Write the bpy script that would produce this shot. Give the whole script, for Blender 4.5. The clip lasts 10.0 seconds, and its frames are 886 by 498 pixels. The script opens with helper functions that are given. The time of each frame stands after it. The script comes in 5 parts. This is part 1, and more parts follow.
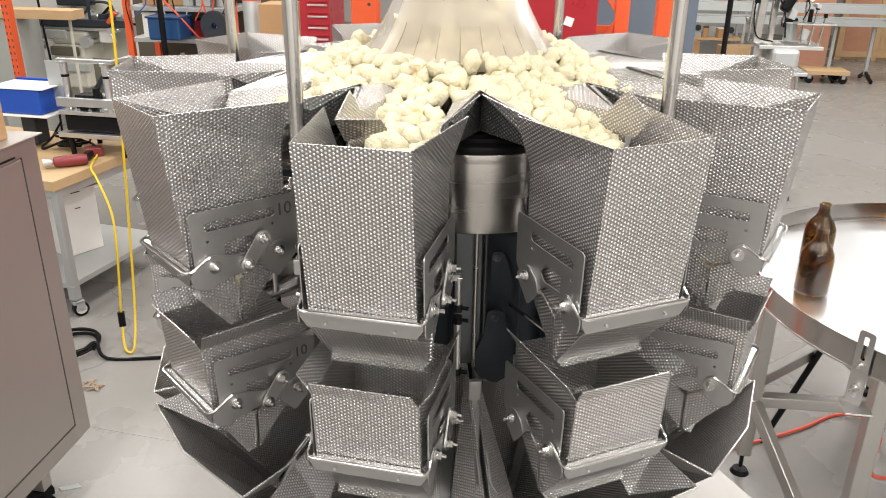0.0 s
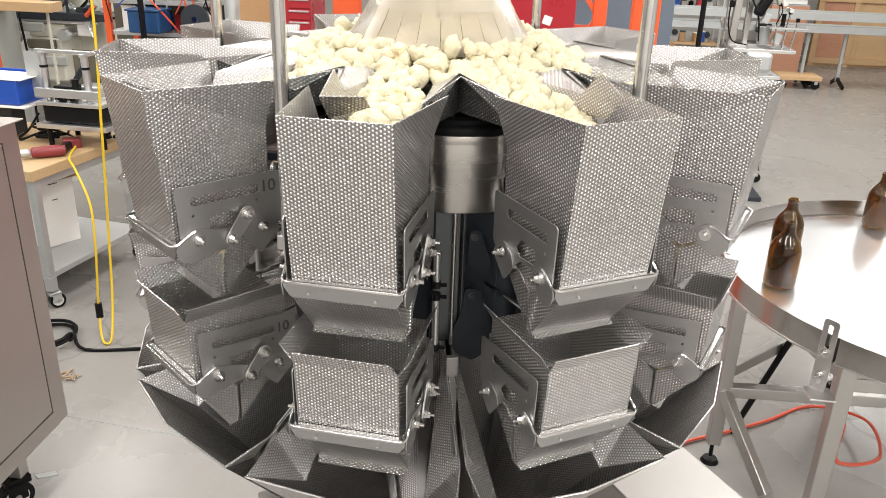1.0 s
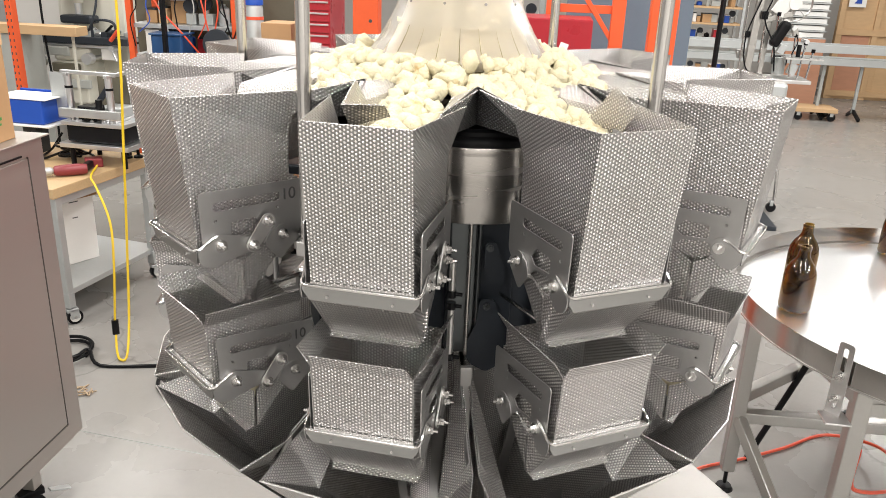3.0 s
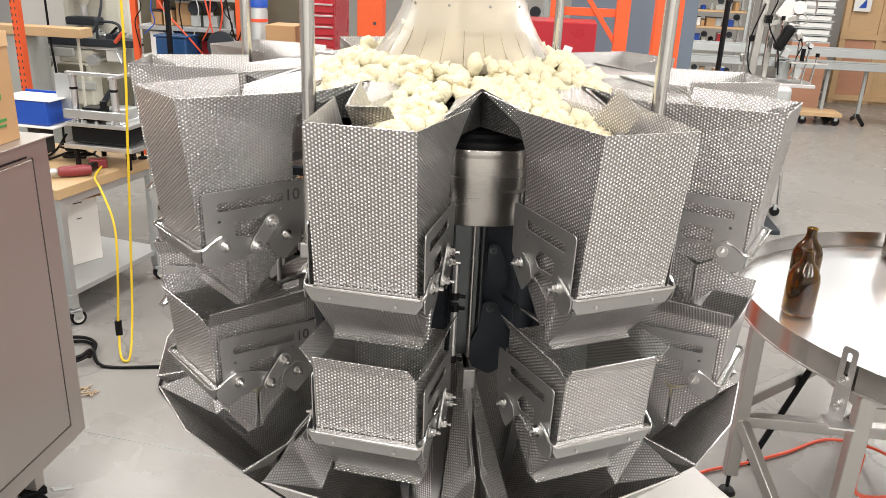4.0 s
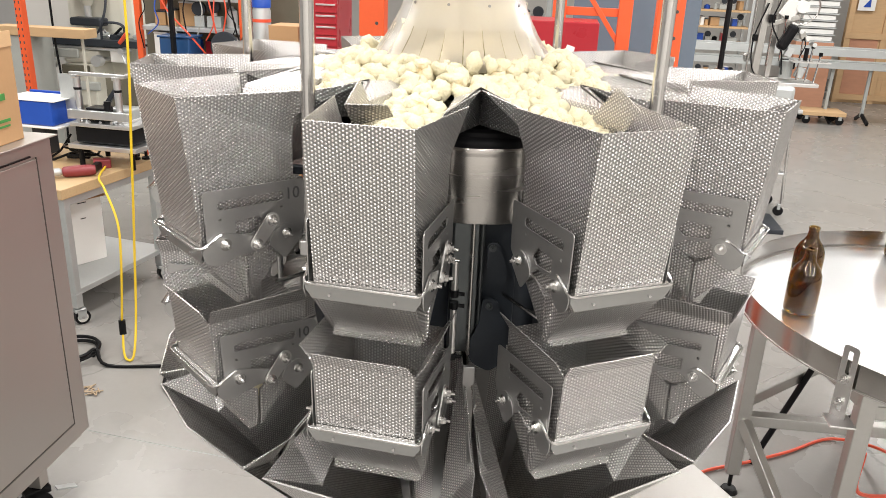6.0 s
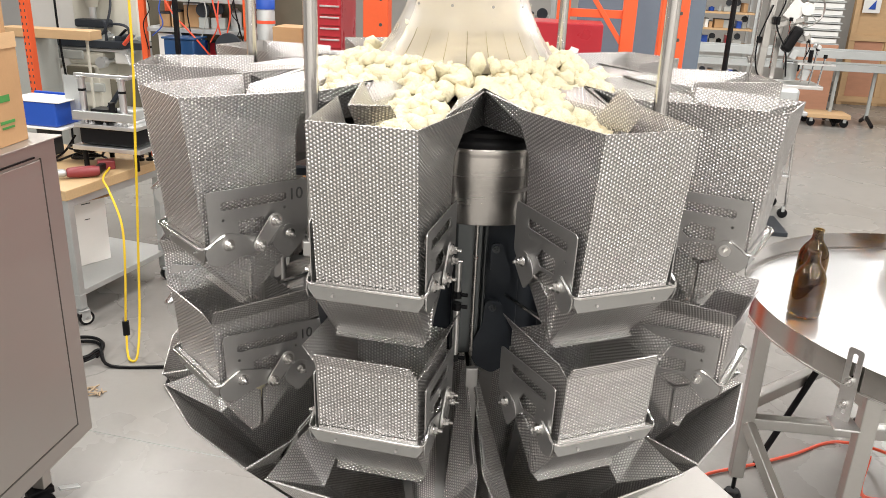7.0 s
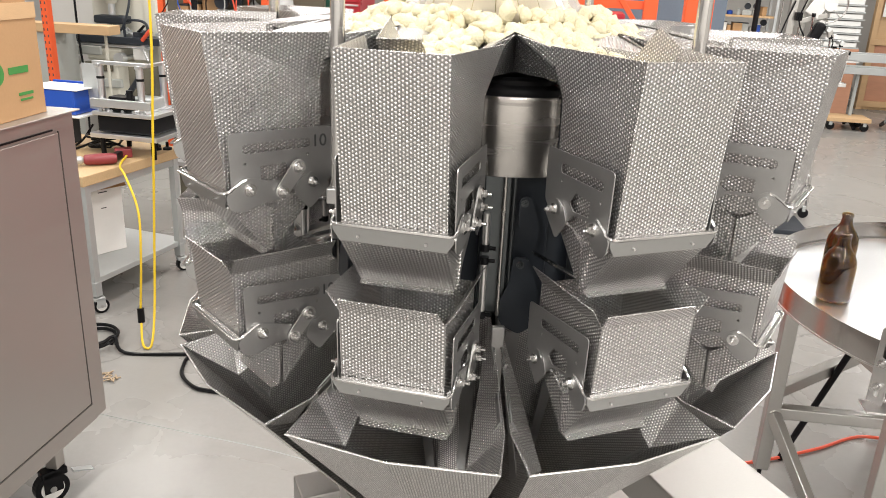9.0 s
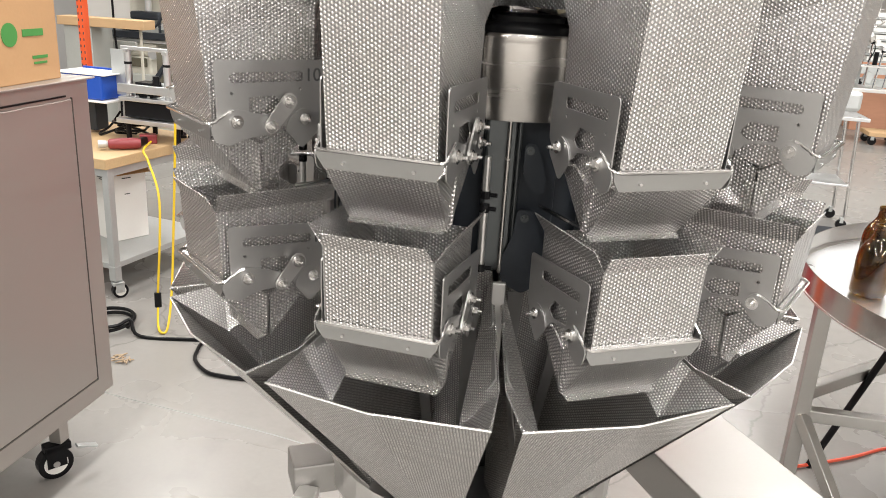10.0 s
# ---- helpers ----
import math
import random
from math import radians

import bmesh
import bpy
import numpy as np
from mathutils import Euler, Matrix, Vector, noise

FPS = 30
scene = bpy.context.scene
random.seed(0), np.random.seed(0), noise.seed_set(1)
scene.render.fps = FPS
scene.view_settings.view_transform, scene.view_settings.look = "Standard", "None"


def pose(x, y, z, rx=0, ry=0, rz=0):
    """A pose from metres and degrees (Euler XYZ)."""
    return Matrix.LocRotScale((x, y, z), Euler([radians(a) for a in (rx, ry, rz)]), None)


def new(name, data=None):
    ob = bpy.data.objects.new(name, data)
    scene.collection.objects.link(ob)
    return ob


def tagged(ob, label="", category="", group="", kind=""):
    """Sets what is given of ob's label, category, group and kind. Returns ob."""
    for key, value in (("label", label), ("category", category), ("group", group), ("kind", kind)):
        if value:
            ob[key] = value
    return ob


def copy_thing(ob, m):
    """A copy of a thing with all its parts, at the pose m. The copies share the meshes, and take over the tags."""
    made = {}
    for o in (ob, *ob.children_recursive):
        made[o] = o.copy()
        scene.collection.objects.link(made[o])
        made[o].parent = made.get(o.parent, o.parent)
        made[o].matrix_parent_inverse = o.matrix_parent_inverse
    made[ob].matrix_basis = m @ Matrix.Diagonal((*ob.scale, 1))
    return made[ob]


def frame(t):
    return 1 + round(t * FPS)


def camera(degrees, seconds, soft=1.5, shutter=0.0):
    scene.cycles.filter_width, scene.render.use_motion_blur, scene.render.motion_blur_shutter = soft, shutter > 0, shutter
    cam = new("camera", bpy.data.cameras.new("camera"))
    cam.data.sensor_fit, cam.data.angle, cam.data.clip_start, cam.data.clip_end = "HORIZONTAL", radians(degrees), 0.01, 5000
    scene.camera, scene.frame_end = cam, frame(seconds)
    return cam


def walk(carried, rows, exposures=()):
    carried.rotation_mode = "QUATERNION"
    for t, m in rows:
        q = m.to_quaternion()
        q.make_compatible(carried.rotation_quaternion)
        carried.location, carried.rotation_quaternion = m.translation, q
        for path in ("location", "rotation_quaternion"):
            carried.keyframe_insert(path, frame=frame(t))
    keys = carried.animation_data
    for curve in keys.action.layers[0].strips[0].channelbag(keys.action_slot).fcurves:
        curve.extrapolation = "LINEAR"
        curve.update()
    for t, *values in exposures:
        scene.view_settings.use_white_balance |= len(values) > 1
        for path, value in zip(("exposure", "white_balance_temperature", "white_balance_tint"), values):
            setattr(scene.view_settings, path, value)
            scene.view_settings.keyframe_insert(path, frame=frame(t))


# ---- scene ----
cam = camera(58.78, 10.0, soft=0.75, shutter=0.4)
# seconds, place of the eye, then yaw, pitch and roll
PATH = [
    (0.0, 0.1981, -1.7122, 2.1938, 7.872, -22.745, -0.644),
    (0.5, 0.2089, -1.7494, 2.1824, 6.673, -22.688, -1.275),
    (1.0, 0.2044, -1.7730, 2.1702, 6.575, -22.559, -1.708),
    (1.5, 0.2067, -1.7844, 2.1641, 6.935, -22.221, -1.646),
    (2.0, 0.2111, -1.7997, 2.1545, 7.372, -21.519, -1.750),
    (2.5, 0.2057, -1.8058, 2.1475, 7.604, -20.864, -1.993),
    (4.0, 0.2038, -1.8085, 2.1430, 8.085, -20.312, -2.295),
    (4.5, 0.2042, -1.8115, 2.1430, 8.122, -20.276, -2.416),
    (5.0, 0.2069, -1.8140, 2.1427, 8.166, -20.276, -2.372),
    (5.5, 0.2129, -1.8165, 2.1419, 8.209, -20.321, -2.231),
    (7.0, 0.2148, -1.8146, 2.1394, 8.641, -20.175, -2.185),
    (7.5, 0.2149, -1.8206, 2.1358, 8.615, -20.111, -2.228),
    (8.0, 0.2100, -1.8167, 2.1242, 8.846, -20.204, -2.231),
    (8.5, 0.1987, -1.8013, 2.0720, 9.188, -20.171, -2.280),
    (9.0, 0.1914, -1.8065, 2.0194, 9.694, -19.568, -2.348),
    (9.5, 0.2096, -1.7974, 1.9484, 11.284, -18.896, -3.014),
    (10.0, 0.2521, -1.7509, 1.8781, 12.447, -18.619, -3.172),
]
walk(cam, [(t, pose(x, y, z, 90 + pitch, roll, yaw)) for t, x, y, z, yaw, pitch, roll in PATH],
     exposures=((0.0, -0.15), (1.5, -0.06), (8.5, -0.04), (9.3, 0.06), (10.0, 0.16)))

# ---- light ----
world = bpy.data.worlds.new("hall_air")
scene.world = world
world.use_nodes = True
world.node_tree.nodes["Background"].inputs[0].default_value = (1.0, 0.97, 0.92, 1)
world.node_tree.nodes["Background"].inputs[1].default_value = 0.10


def tube_lamp(x, y, power, sx=2.4, sy=0.35, z=4.35):
    data = bpy.data.lights.new("hall_lamp", "AREA")
    data.shape, data.size, data.size_y, data.energy = "RECTANGLE", sx, sy, power
    data.color = (1.0, 0.975, 0.94)
    ob = new("hall_lamp", data)
    ob.matrix_basis = pose(x, y, z, 0, 0, 90)
    return ob


for lx in (-4.2, -0.9, 2.4, 5.7):
    for ly in (-6.2, -2.6, 1.2, 5.0, 9.5):
        tube_lamp(lx, ly, 260 if lx > 5 and ly < 0 else 112)

# ---- materials ----


def material(name):
    m = bpy.data.materials.new(name)
    m.use_nodes = True
    return m, m.node_tree.nodes, m.node_tree.links, m.node_tree.nodes["Principled BSDF"]


def simple(name, color, rough=0.5, metal=0.0, var=0.12, scale=8.0, bump=0.08, coat=0.0, stretch=(1, 1, 1), fine=90.0):
    """A plain surface with variation at two scales."""
    m, n, l, b = material(name)
    co = n.new("ShaderNodeTexCoord")
    mp = n.new("ShaderNodeMapping")
    mp.inputs["Scale"].default_value = stretch
    l.new(co.outputs["Object"], mp.inputs["Vector"])
    big, small = n.new("ShaderNodeTexNoise"), n.new("ShaderNodeTexNoise")
    big.inputs["Scale"].default_value, small.inputs["Scale"].default_value = scale, fine
    big.inputs["Detail"].default_value = 6
    l.new(mp.outputs[0], big.inputs["Vector"])
    l.new(mp.outputs[0], small.inputs["Vector"])
    mix = n.new("ShaderNodeMix")
    mix.data_type = "RGBA"
    lo = tuple(max(0, c * (1 - var)) for c in color)
    hi = tuple(min(1, c * (1 + var)) for c in color)
    mix.inputs[6].default_value, mix.inputs[7].default_value = (*lo, 1), (*hi, 1)
    ad = n.new("ShaderNodeMath")
    ad.operation = "MULTIPLY_ADD"
    ad.inputs[1].default_value, ad.inputs[2].default_value = 0.35, 0.0
    l.new(small.outputs["Fac"], ad.inputs[0])
    ad2 = n.new("ShaderNodeMath")
    ad2.operation = "MULTIPLY_ADD"
    ad2.inputs[1].default_value = 0.65
    l.new(big.outputs["Fac"], ad2.inputs[0])
    l.new(ad.outputs[0], ad2.inputs[2])
    l.new(ad2.outputs[0], mix.inputs[0])
    l.new(mix.outputs[2], b.inputs["Base Color"])
    rr = n.new("ShaderNodeMapRange")
    rr.inputs[3].default_value, rr.inputs[4].default_value = max(0.03, rough - 0.1), min(1, rough + 0.1)
    l.new(big.outputs["Fac"], rr.inputs[0])
    l.new(rr.outputs[0], b.inputs["Roughness"])
    b.inputs["Metallic"].default_value = metal
    b.inputs["Coat Weight"].default_value = coat
    bp = n.new("ShaderNodeBump")
    bp.inputs["Strength"].default_value, bp.inputs["Distance"].default_value = bump, 0.004
    l.new(small.outputs["Fac"], bp.inputs["Height"])
    l.new(bp.outputs[0], b.inputs["Normal"])
    return m


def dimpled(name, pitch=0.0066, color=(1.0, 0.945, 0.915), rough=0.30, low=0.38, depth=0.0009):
    """Stainless sheet with staggered rows of raised dots, laid out in metres on the sheet."""
    m, n, l, b = material(name)
    uv = n.new("ShaderNodeUVMap")
    uv.uv_map = "sheet"
    def vec(op, a, b=None):
        v = n.new("ShaderNodeVectorMath")
        v.operation = op
        l.new(a, v.inputs[0])
        if b is not None:
            v.inputs[1].default_value = b
        return v
    # two interleaved grids make the staggered rows; distances are in metres
    wide, tall = pitch * 1.732, pitch
    near = []
    for off in (0.0, 0.5):
        a = vec("DIVIDE", uv.outputs[0], (wide, tall, 1))
        b2 = vec("ADD", a.outputs[0], (off, off, 0))
        c = vec("FRACTION", b2.outputs[0])
        d = vec("SUBTRACT", c.outputs[0], (0.5, 0.5, 0))
        e = vec("MULTIPLY", d.outputs[0], (wide, tall, 0))
        near.append(vec("LENGTH", e.outputs[0]))
    mn = n.new("ShaderNodeMath")
    mn.operation = "MINIMUM"
    l.new(near[0].outputs["Value"], mn.inputs[0])
    l.new(near[1].outputs["Value"], mn.inputs[1])
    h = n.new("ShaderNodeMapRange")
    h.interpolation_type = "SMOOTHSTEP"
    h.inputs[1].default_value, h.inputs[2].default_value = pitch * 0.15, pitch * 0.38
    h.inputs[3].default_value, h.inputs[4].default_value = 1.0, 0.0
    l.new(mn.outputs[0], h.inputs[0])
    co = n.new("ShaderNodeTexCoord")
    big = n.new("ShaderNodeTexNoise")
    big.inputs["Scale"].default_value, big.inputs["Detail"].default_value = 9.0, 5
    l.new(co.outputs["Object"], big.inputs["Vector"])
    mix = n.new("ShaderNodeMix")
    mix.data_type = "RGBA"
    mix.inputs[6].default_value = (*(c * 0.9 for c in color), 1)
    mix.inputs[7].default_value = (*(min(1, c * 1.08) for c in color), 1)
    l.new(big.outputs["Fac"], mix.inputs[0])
    # Base colour darkened between dots: shade and glints of the relief painted in
    dot_shade = n.new("ShaderNodeMix")
    dot_shade.data_type, dot_shade.blend_type = "RGBA", "MULTIPLY"
    dot_shade.inputs[0].default_value = 1.0
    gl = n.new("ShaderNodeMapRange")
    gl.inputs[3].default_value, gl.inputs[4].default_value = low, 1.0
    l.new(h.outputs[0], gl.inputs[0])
    l.new(mix.outputs[2], dot_shade.inputs[6])
    l.new(gl.outputs[0], dot_shade.inputs[7])
    l.new(dot_shade.outputs[2], b.inputs["Base Color"])
    rr = n.new("ShaderNodeMapRange")
    rr.inputs[3].default_value, rr.inputs[4].default_value = rough + 0.12, rough - 0.10
    l.new(h.outputs[0], rr.inputs[0])
    l.new(rr.outputs[0], b.inputs["Roughness"])
    b.inputs["Metallic"].default_value = 1.0
    bp = n.new("ShaderNodeBump")
    bp.inputs["Strength"].default_value, bp.inputs["Distance"].default_value = 1.0, depth
    l.new(h.outputs[0], bp.inputs["Height"])
    l.new(bp.outputs[0], b.inputs["Normal"])
    return m


def concrete():
    """Sealed concrete: cloudy tone, fine grit, hairline cracks and scuffs."""
    m = simple("sealed_concrete", (0.265, 0.256, 0.242), 0.27, 0.0, 0.12, 1.1, 0.05, fine=45)
    n, l = m.node_tree.nodes, m.node_tree.links
    b = n["Principled BSDF"]
    old = b.inputs["Base Color"].links[0].from_socket
    co = n.new("ShaderNodeTexCoord")
    warp = n.new("ShaderNodeTexNoise")
    warp.inputs["Scale"].default_value, warp.inputs["Detail"].default_value = 2.2, 6
    l.new(co.outputs["Object"], warp.inputs["Vector"])
    ad = n.new("ShaderNodeVectorMath")
    ad.operation = "MULTIPLY_ADD"
    ad.inputs[1].default_value = (0.5, 0.5, 0.0)
    l.new(warp.outputs["Color"], ad.inputs[0])
    l.new(co.outputs["Object"], ad.inputs[2])
    vo = n.new("ShaderNodeTexVoronoi")
    vo.voronoi_dimensions, vo.feature = "2D", "DISTANCE_TO_EDGE"
    vo.inputs["Scale"].default_value = 0.55
    l.new(ad.outputs[0], vo.inputs["Vector"])
    cr = n.new("ShaderNodeMapRange")
    cr.inputs[1].default_value, cr.inputs[2].default_value = 0.001, 0.006
    cr.inputs[3].default_value, cr.inputs[4].default_value = 0.72, 1.0
    l.new(vo.outputs["Distance"], cr.inputs[0])
    st = n.new("ShaderNodeTexNoise")
    st.inputs["Scale"].default_value, st.inputs["Detail"].default_value = 7.0, 8
    l.new(co.outputs["Object"], st.inputs["Vector"])
    sr = n.new("ShaderNodeMapRange")
    sr.inputs[1].default_value, sr.inputs[2].default_value = 0.52, 0.85
    sr.inputs[3].default_value, sr.inputs[4].default_value = 1.0, 0.86
    l.new(st.outputs["Fac"], sr.inputs[0])
    mu = n.new("ShaderNodeMath")
    mu.operation = "MULTIPLY"
    l.new(cr.outputs[0], mu.inputs[0])
    l.new(sr.outputs[0], mu.inputs[1])
    mx = n.new("ShaderNodeMix")
    mx.data_type, mx.blend_type = "RGBA", "MULTIPLY"
    mx.inputs[0].default_value = 1.0
    l.new(old, mx.inputs[6])
    l.new(mu.outputs[0], mx.inputs[7])
    l.new(mx.outputs[2], b.inputs["Base Color"])
    return m


def glassy(name, color, rough=0.05, ior=1.5, transmission=1.0):
    m, n, l, b = material(name)
    b.inputs["Base Color"].default_value = (*color, 1)
    b.inputs["Roughness"].default_value = rough
    b.inputs["IOR"].default_value = ior
    b.inputs["Transmission Weight"].default_value = transmission
    return m


M = {
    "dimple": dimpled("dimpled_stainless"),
    # dimple_shaded: same sheet, with the gap's dark reflection put into its colour
    "dimple_shaded": dimpled("shade_toned_dimpled_sheet", color=(0.22, 0.215, 0.21), rough=0.34),
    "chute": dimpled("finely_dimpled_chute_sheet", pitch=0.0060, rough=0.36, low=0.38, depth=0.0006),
    "steel": simple("brushed_stainless", (0.70, 0.69, 0.68), 0.34, 1.0, 0.08, 5, 0.03),
    "disc": simple("satin_steel_disc", (0.76, 0.77, 0.78), 0.32, 1.0, 0.05, 3, 0.02),
    "base": simple("satin_base_steel", (0.36, 0.35, 0.335), 0.46, 1.0, 0.10, 3, 0.03, stretch=(1, 6, 1)),
    "rim": simple("polished_steel_band", (0.46, 0.44, 0.42), 0.2, 1.0, 0.05, 3, 0.02),
    "plate": simple("matt_stainless_plate", (0.46, 0.455, 0.45), 0.42, 1.0, 0.07, 7, 0.03),
    "flange": simple("worn_steel_flange", (0.40, 0.40, 0.395), 0.38, 1.0, 0.08, 9, 0.03),
    "polish": simple("polished_tube", (0.66, 0.65, 0.64), 0.16, 1.0, 0.05, 5, 0.02),
    "housing": simple("brushed_housing", (0.50, 0.48, 0.46), 0.25, 1.0, 0.08, 4, 0.04, stretch=(1, 1, 14)),
    "dark": simple("dark_painted_steel", (0.030, 0.035, 0.043), 0.42, 0.0, 0.2, 6, 0.05),
    "tube": simple("dull_square_tube", (0.47, 0.46, 0.44), 0.33, 1.0, 0.08, 6, 0.03),
    "post": simple("grey_green_post", (0.10, 0.108, 0.112), 0.30, 0.8, 0.12, 6, 0.05),
    "black": simple("black_rubber", (0.009, 0.009, 0.010), 0.32, 0.0, 0.2, 20, 0.1),
    "floor": concrete(),
    "wall": simple("painted_wall", (0.62, 0.60, 0.57), 0.7, 0.0, 0.05, 2, 0.05),
    "wall_dim": simple("reflection_toned_wall", (0.42, 0.41, 0.40), 0.8, 0.0, 0.15, 2, 0.08),
    "ceil": simple("ceiling_board", (0.70, 0.69, 0.67), 0.8, 0.0, 0.05, 2, 0.05),
    "orange": simple("orange_rack_paint", (0.72, 0.10, 0.025), 0.4, 0.0, 0.1, 6, 0.06),
    "red": simple("dark_red_enamel", (0.36, 0.02, 0.03), 0.3, 0.0, 0.1, 6, 0.03),
    "wood": simple("bench_maple", (0.50, 0.35, 0.19), 0.5, 0.0, 0.2, 9, 0.08, stretch=(1, 9, 9)),
    "pinkply": simple("reddish_plywood", (0.50, 0.25, 0.155), 0.6, 0.0, 0.2, 5, 0.08, stretch=(1, 1, 4)),
    "ply": simple("pine_board", (0.56, 0.37, 0.2), 0.6, 0.0, 0.18, 6, 0.08, stretch=(1, 1, 5)),
    "card": simple("brown_cardboard", (0.42, 0.25, 0.12), 0.75, 0.0, 0.1, 8, 0.08),
    "white": simple("white_paper_board", (0.78, 0.77, 0.74), 0.6, 0.0, 0.05, 6, 0.04),
    "cab": simple("taupe_brushed_cabinet", (0.43, 0.405, 0.38), 0.40, 0.85, 0.05, 3, 0.02, stretch=(1, 1, 12)),
    "gap": simple("shadow_gap_steel", (0.15, 0.14, 0.13), 0.5, 0.6, 0.1, 6, 0.02),
    "blue": simple("blue_plastic", (0.012, 0.07, 0.40), 0.38, 0.0, 0.08, 6, 0.04),
    "yellow": simple("yellow_cable", (0.75, 0.52, 0.02), 0.45, 0.0, 0.1, 20, 0.05),
    "hose": simple("red_air_hose", (0.72, 0.09, 0.04), 0.4, 0.0, 0.1, 20, 0.05),
    "galv": simple("grey_galvanised", (0.52, 0.54, 0.54), 0.5, 0.7, 0.12, 8, 0.06),
    "grey": simple("machine_grey", (0.36, 0.38, 0.37), 0.45, 0.0, 0.1, 6, 0.05),
    "slate": simple("slate_blue_panel", (0.13, 0.17, 0.22), 0.5, 0.0, 0.1, 4, 0.05),
    "cream": simple("cream_machine_paint", (0.62, 0.60, 0.52), 0.45, 0.0, 0.1, 6, 0.05),
    "green": simple("dark_green_paint", (0.02, 0.09, 0.06), 0.45, 0.0, 0.1, 6, 0.05),
    "alu": simple("bare_aluminium", (0.72, 0.73, 0.74), 0.35, 1.0, 0.06, 8, 0.03),
    "amber": glassy("amber_glass", (0.30, 0.165, 0.012), 0.04),
    "puff": simple("pale_puffed_snack", (0.63, 0.575, 0.41), 0.85, 0.0, 0.24, 26, 0.8, fine=180),
    "milky": glassy("milky_plastic", (0.93, 0.88, 0.79), 0.30, 1.15, 0.76),
    "pale": simple("pale_green_grey_paint", (0.40, 0.41, 0.385), 0.55, 0.0, 0.14, 4, 0.06),
    "navy": simple("deep_blue_plastic", (0.012, 0.06, 0.17), 0.4, 0.0, 0.12, 6, 0.04),
    "khaki": simple("khaki_board", (0.11, 0.10, 0.07), 0.6, 0.0, 0.2, 5, 0.08),
    "dirt": simple("wood_chips", (0.4, 0.3, 0.2), 0.8, 0.0, 0.2, 20, 0.1),
    "maroon": simple("dark_red_rubber", (0.22, 0.03, 0.035), 0.4, 0.0, 0.15, 20, 0.1),
    "print": simple("green_print", (0.045, 0.22, 0.045), 0.6, 0.0, 0.1, 20, 0.05),
    "paper": simple("white_paper", (0.8, 0.8, 0.78), 0.7, 0.0, 0.05, 10, 0.05),
    "ink": simple("dark_ink", (0.05, 0.05, 0.05), 0.6, 0.0, 0.05, 10, 0.0),
}

for key, level in (("black", 0.12), ("dark", 0.25), ("puff", 0.15), ("floor", 0.4)):
    M[key].node_tree.nodes["Principled BSDF"].inputs["Specular IOR Level"].default_value = level



def toasted(m):
    """Darker golden flecks on some pieces."""
    n, l = m.node_tree.nodes, m.node_tree.links
    b = n["Principled BSDF"]
    old = b.inputs["Base Color"].links[0].from_socket
    co, nz, mr, mx = n.new("ShaderNodeTexCoord"), n.new("ShaderNodeTexNoise"), n.new("ShaderNodeMapRange"), n.new("ShaderNodeMix")
    nz.inputs["Scale"].default_value, nz.inputs["Detail"].default_value = 26.0, 4
    mr.inputs[1].default_value, mr.inputs[2].default_value = 0.60, 0.76
    mr.inputs[3].default_value, mr.inputs[4].default_value = 0.0, 0.75
    mx.data_type = "RGBA"
    mx.inputs[7].default_value = (0.46, 0.31, 0.12, 1)
    l.new(co.outputs["Object"], nz.inputs["Vector"])
    l.new(nz.outputs["Fac"], mr.inputs[0])
    l.new(mr.outputs[0], mx.inputs[0])
    l.new(old, mx.inputs[6])
    l.new(mx.outputs[2], b.inputs["Base Color"])


toasted(M["puff"])

# ---- building tools ----


def finish(bm, mat, smooth=False):
    """A mesh from bm, with a layout in metres on every face."""
    bm.normal_update()
    lay = bm.loops.layers.uv.get("sheet") or bm.loops.layers.uv.new("sheet")
    for f in bm.faces:
        nrm = f.normal
        side = Vector((0, 0, 1)).cross(nrm)
        if side.length < 0.05:
            side = Vector((1, 0, 0))
        side.normalize()
        up = nrm.cross(side)
        for lp in f.loops:
            lp[lay].uv = (lp.vert.co.dot(side), lp.vert.co.dot(up))
        f.smooth = smooth
    me = bpy.data.meshes.new("mesh")
    bm.to_mesh(me)
    bm.free()
    if smooth:
        me.set_sharp_from_angle(angle=radians(38))
    me.materials.append(M[mat])
    return me


def part(name, bm, mat, parent, label="", smooth=False):
    ob = new(name, finish(bm, mat, smooth))
    ob.data.name = name
    ob.parent = parent
    if label:
        tagged(ob, label)
    return ob


def thing(name, label, category, m=None, group="", kind=""):
    ob = new(name)
    ob.empty_display_size = 0.05
    ob.matrix_basis = m or Matrix()
    return tagged(ob, label, category, group, kind)


def solo(name, bm, mat, label, category, m=None, group="", kind="", smooth=False):
    ob = new(name, finish(bm, mat, smooth))
    ob.data.name = name
    ob.matrix_basis = m or Matrix()
    return tagged(ob, label, category, group, kind)


def add_box(bm, c, s, rot=None, bevel=0.0):
    """A box by centre and size."""
    r = bmesh.ops.create_cube(bm, size=1)
    vs = r["verts"]
    bmesh.ops.scale(bm, vec=s, verts=vs)
    if bevel:
        es = list({e for v in vs for e in v.link_edges})
        r = bmesh.ops.bevel(bm, geom=es, offset=bevel, segments=2, affect="EDGES", profile=0.5)
        vs = list({v for f in r["faces"] for v in f.verts} | {v for v in vs if v.is_valid})
    m = Matrix.Translation(c) @ (rot.to_4x4() if rot else Matrix())
    bmesh.ops.transform(bm, matrix=m, verts=vs)
    return vs


def box(c, s, bevel=0.0, rot=None):
    bm = bmesh.new()
    add_box(bm, c, s, rot, bevel)
    return bm


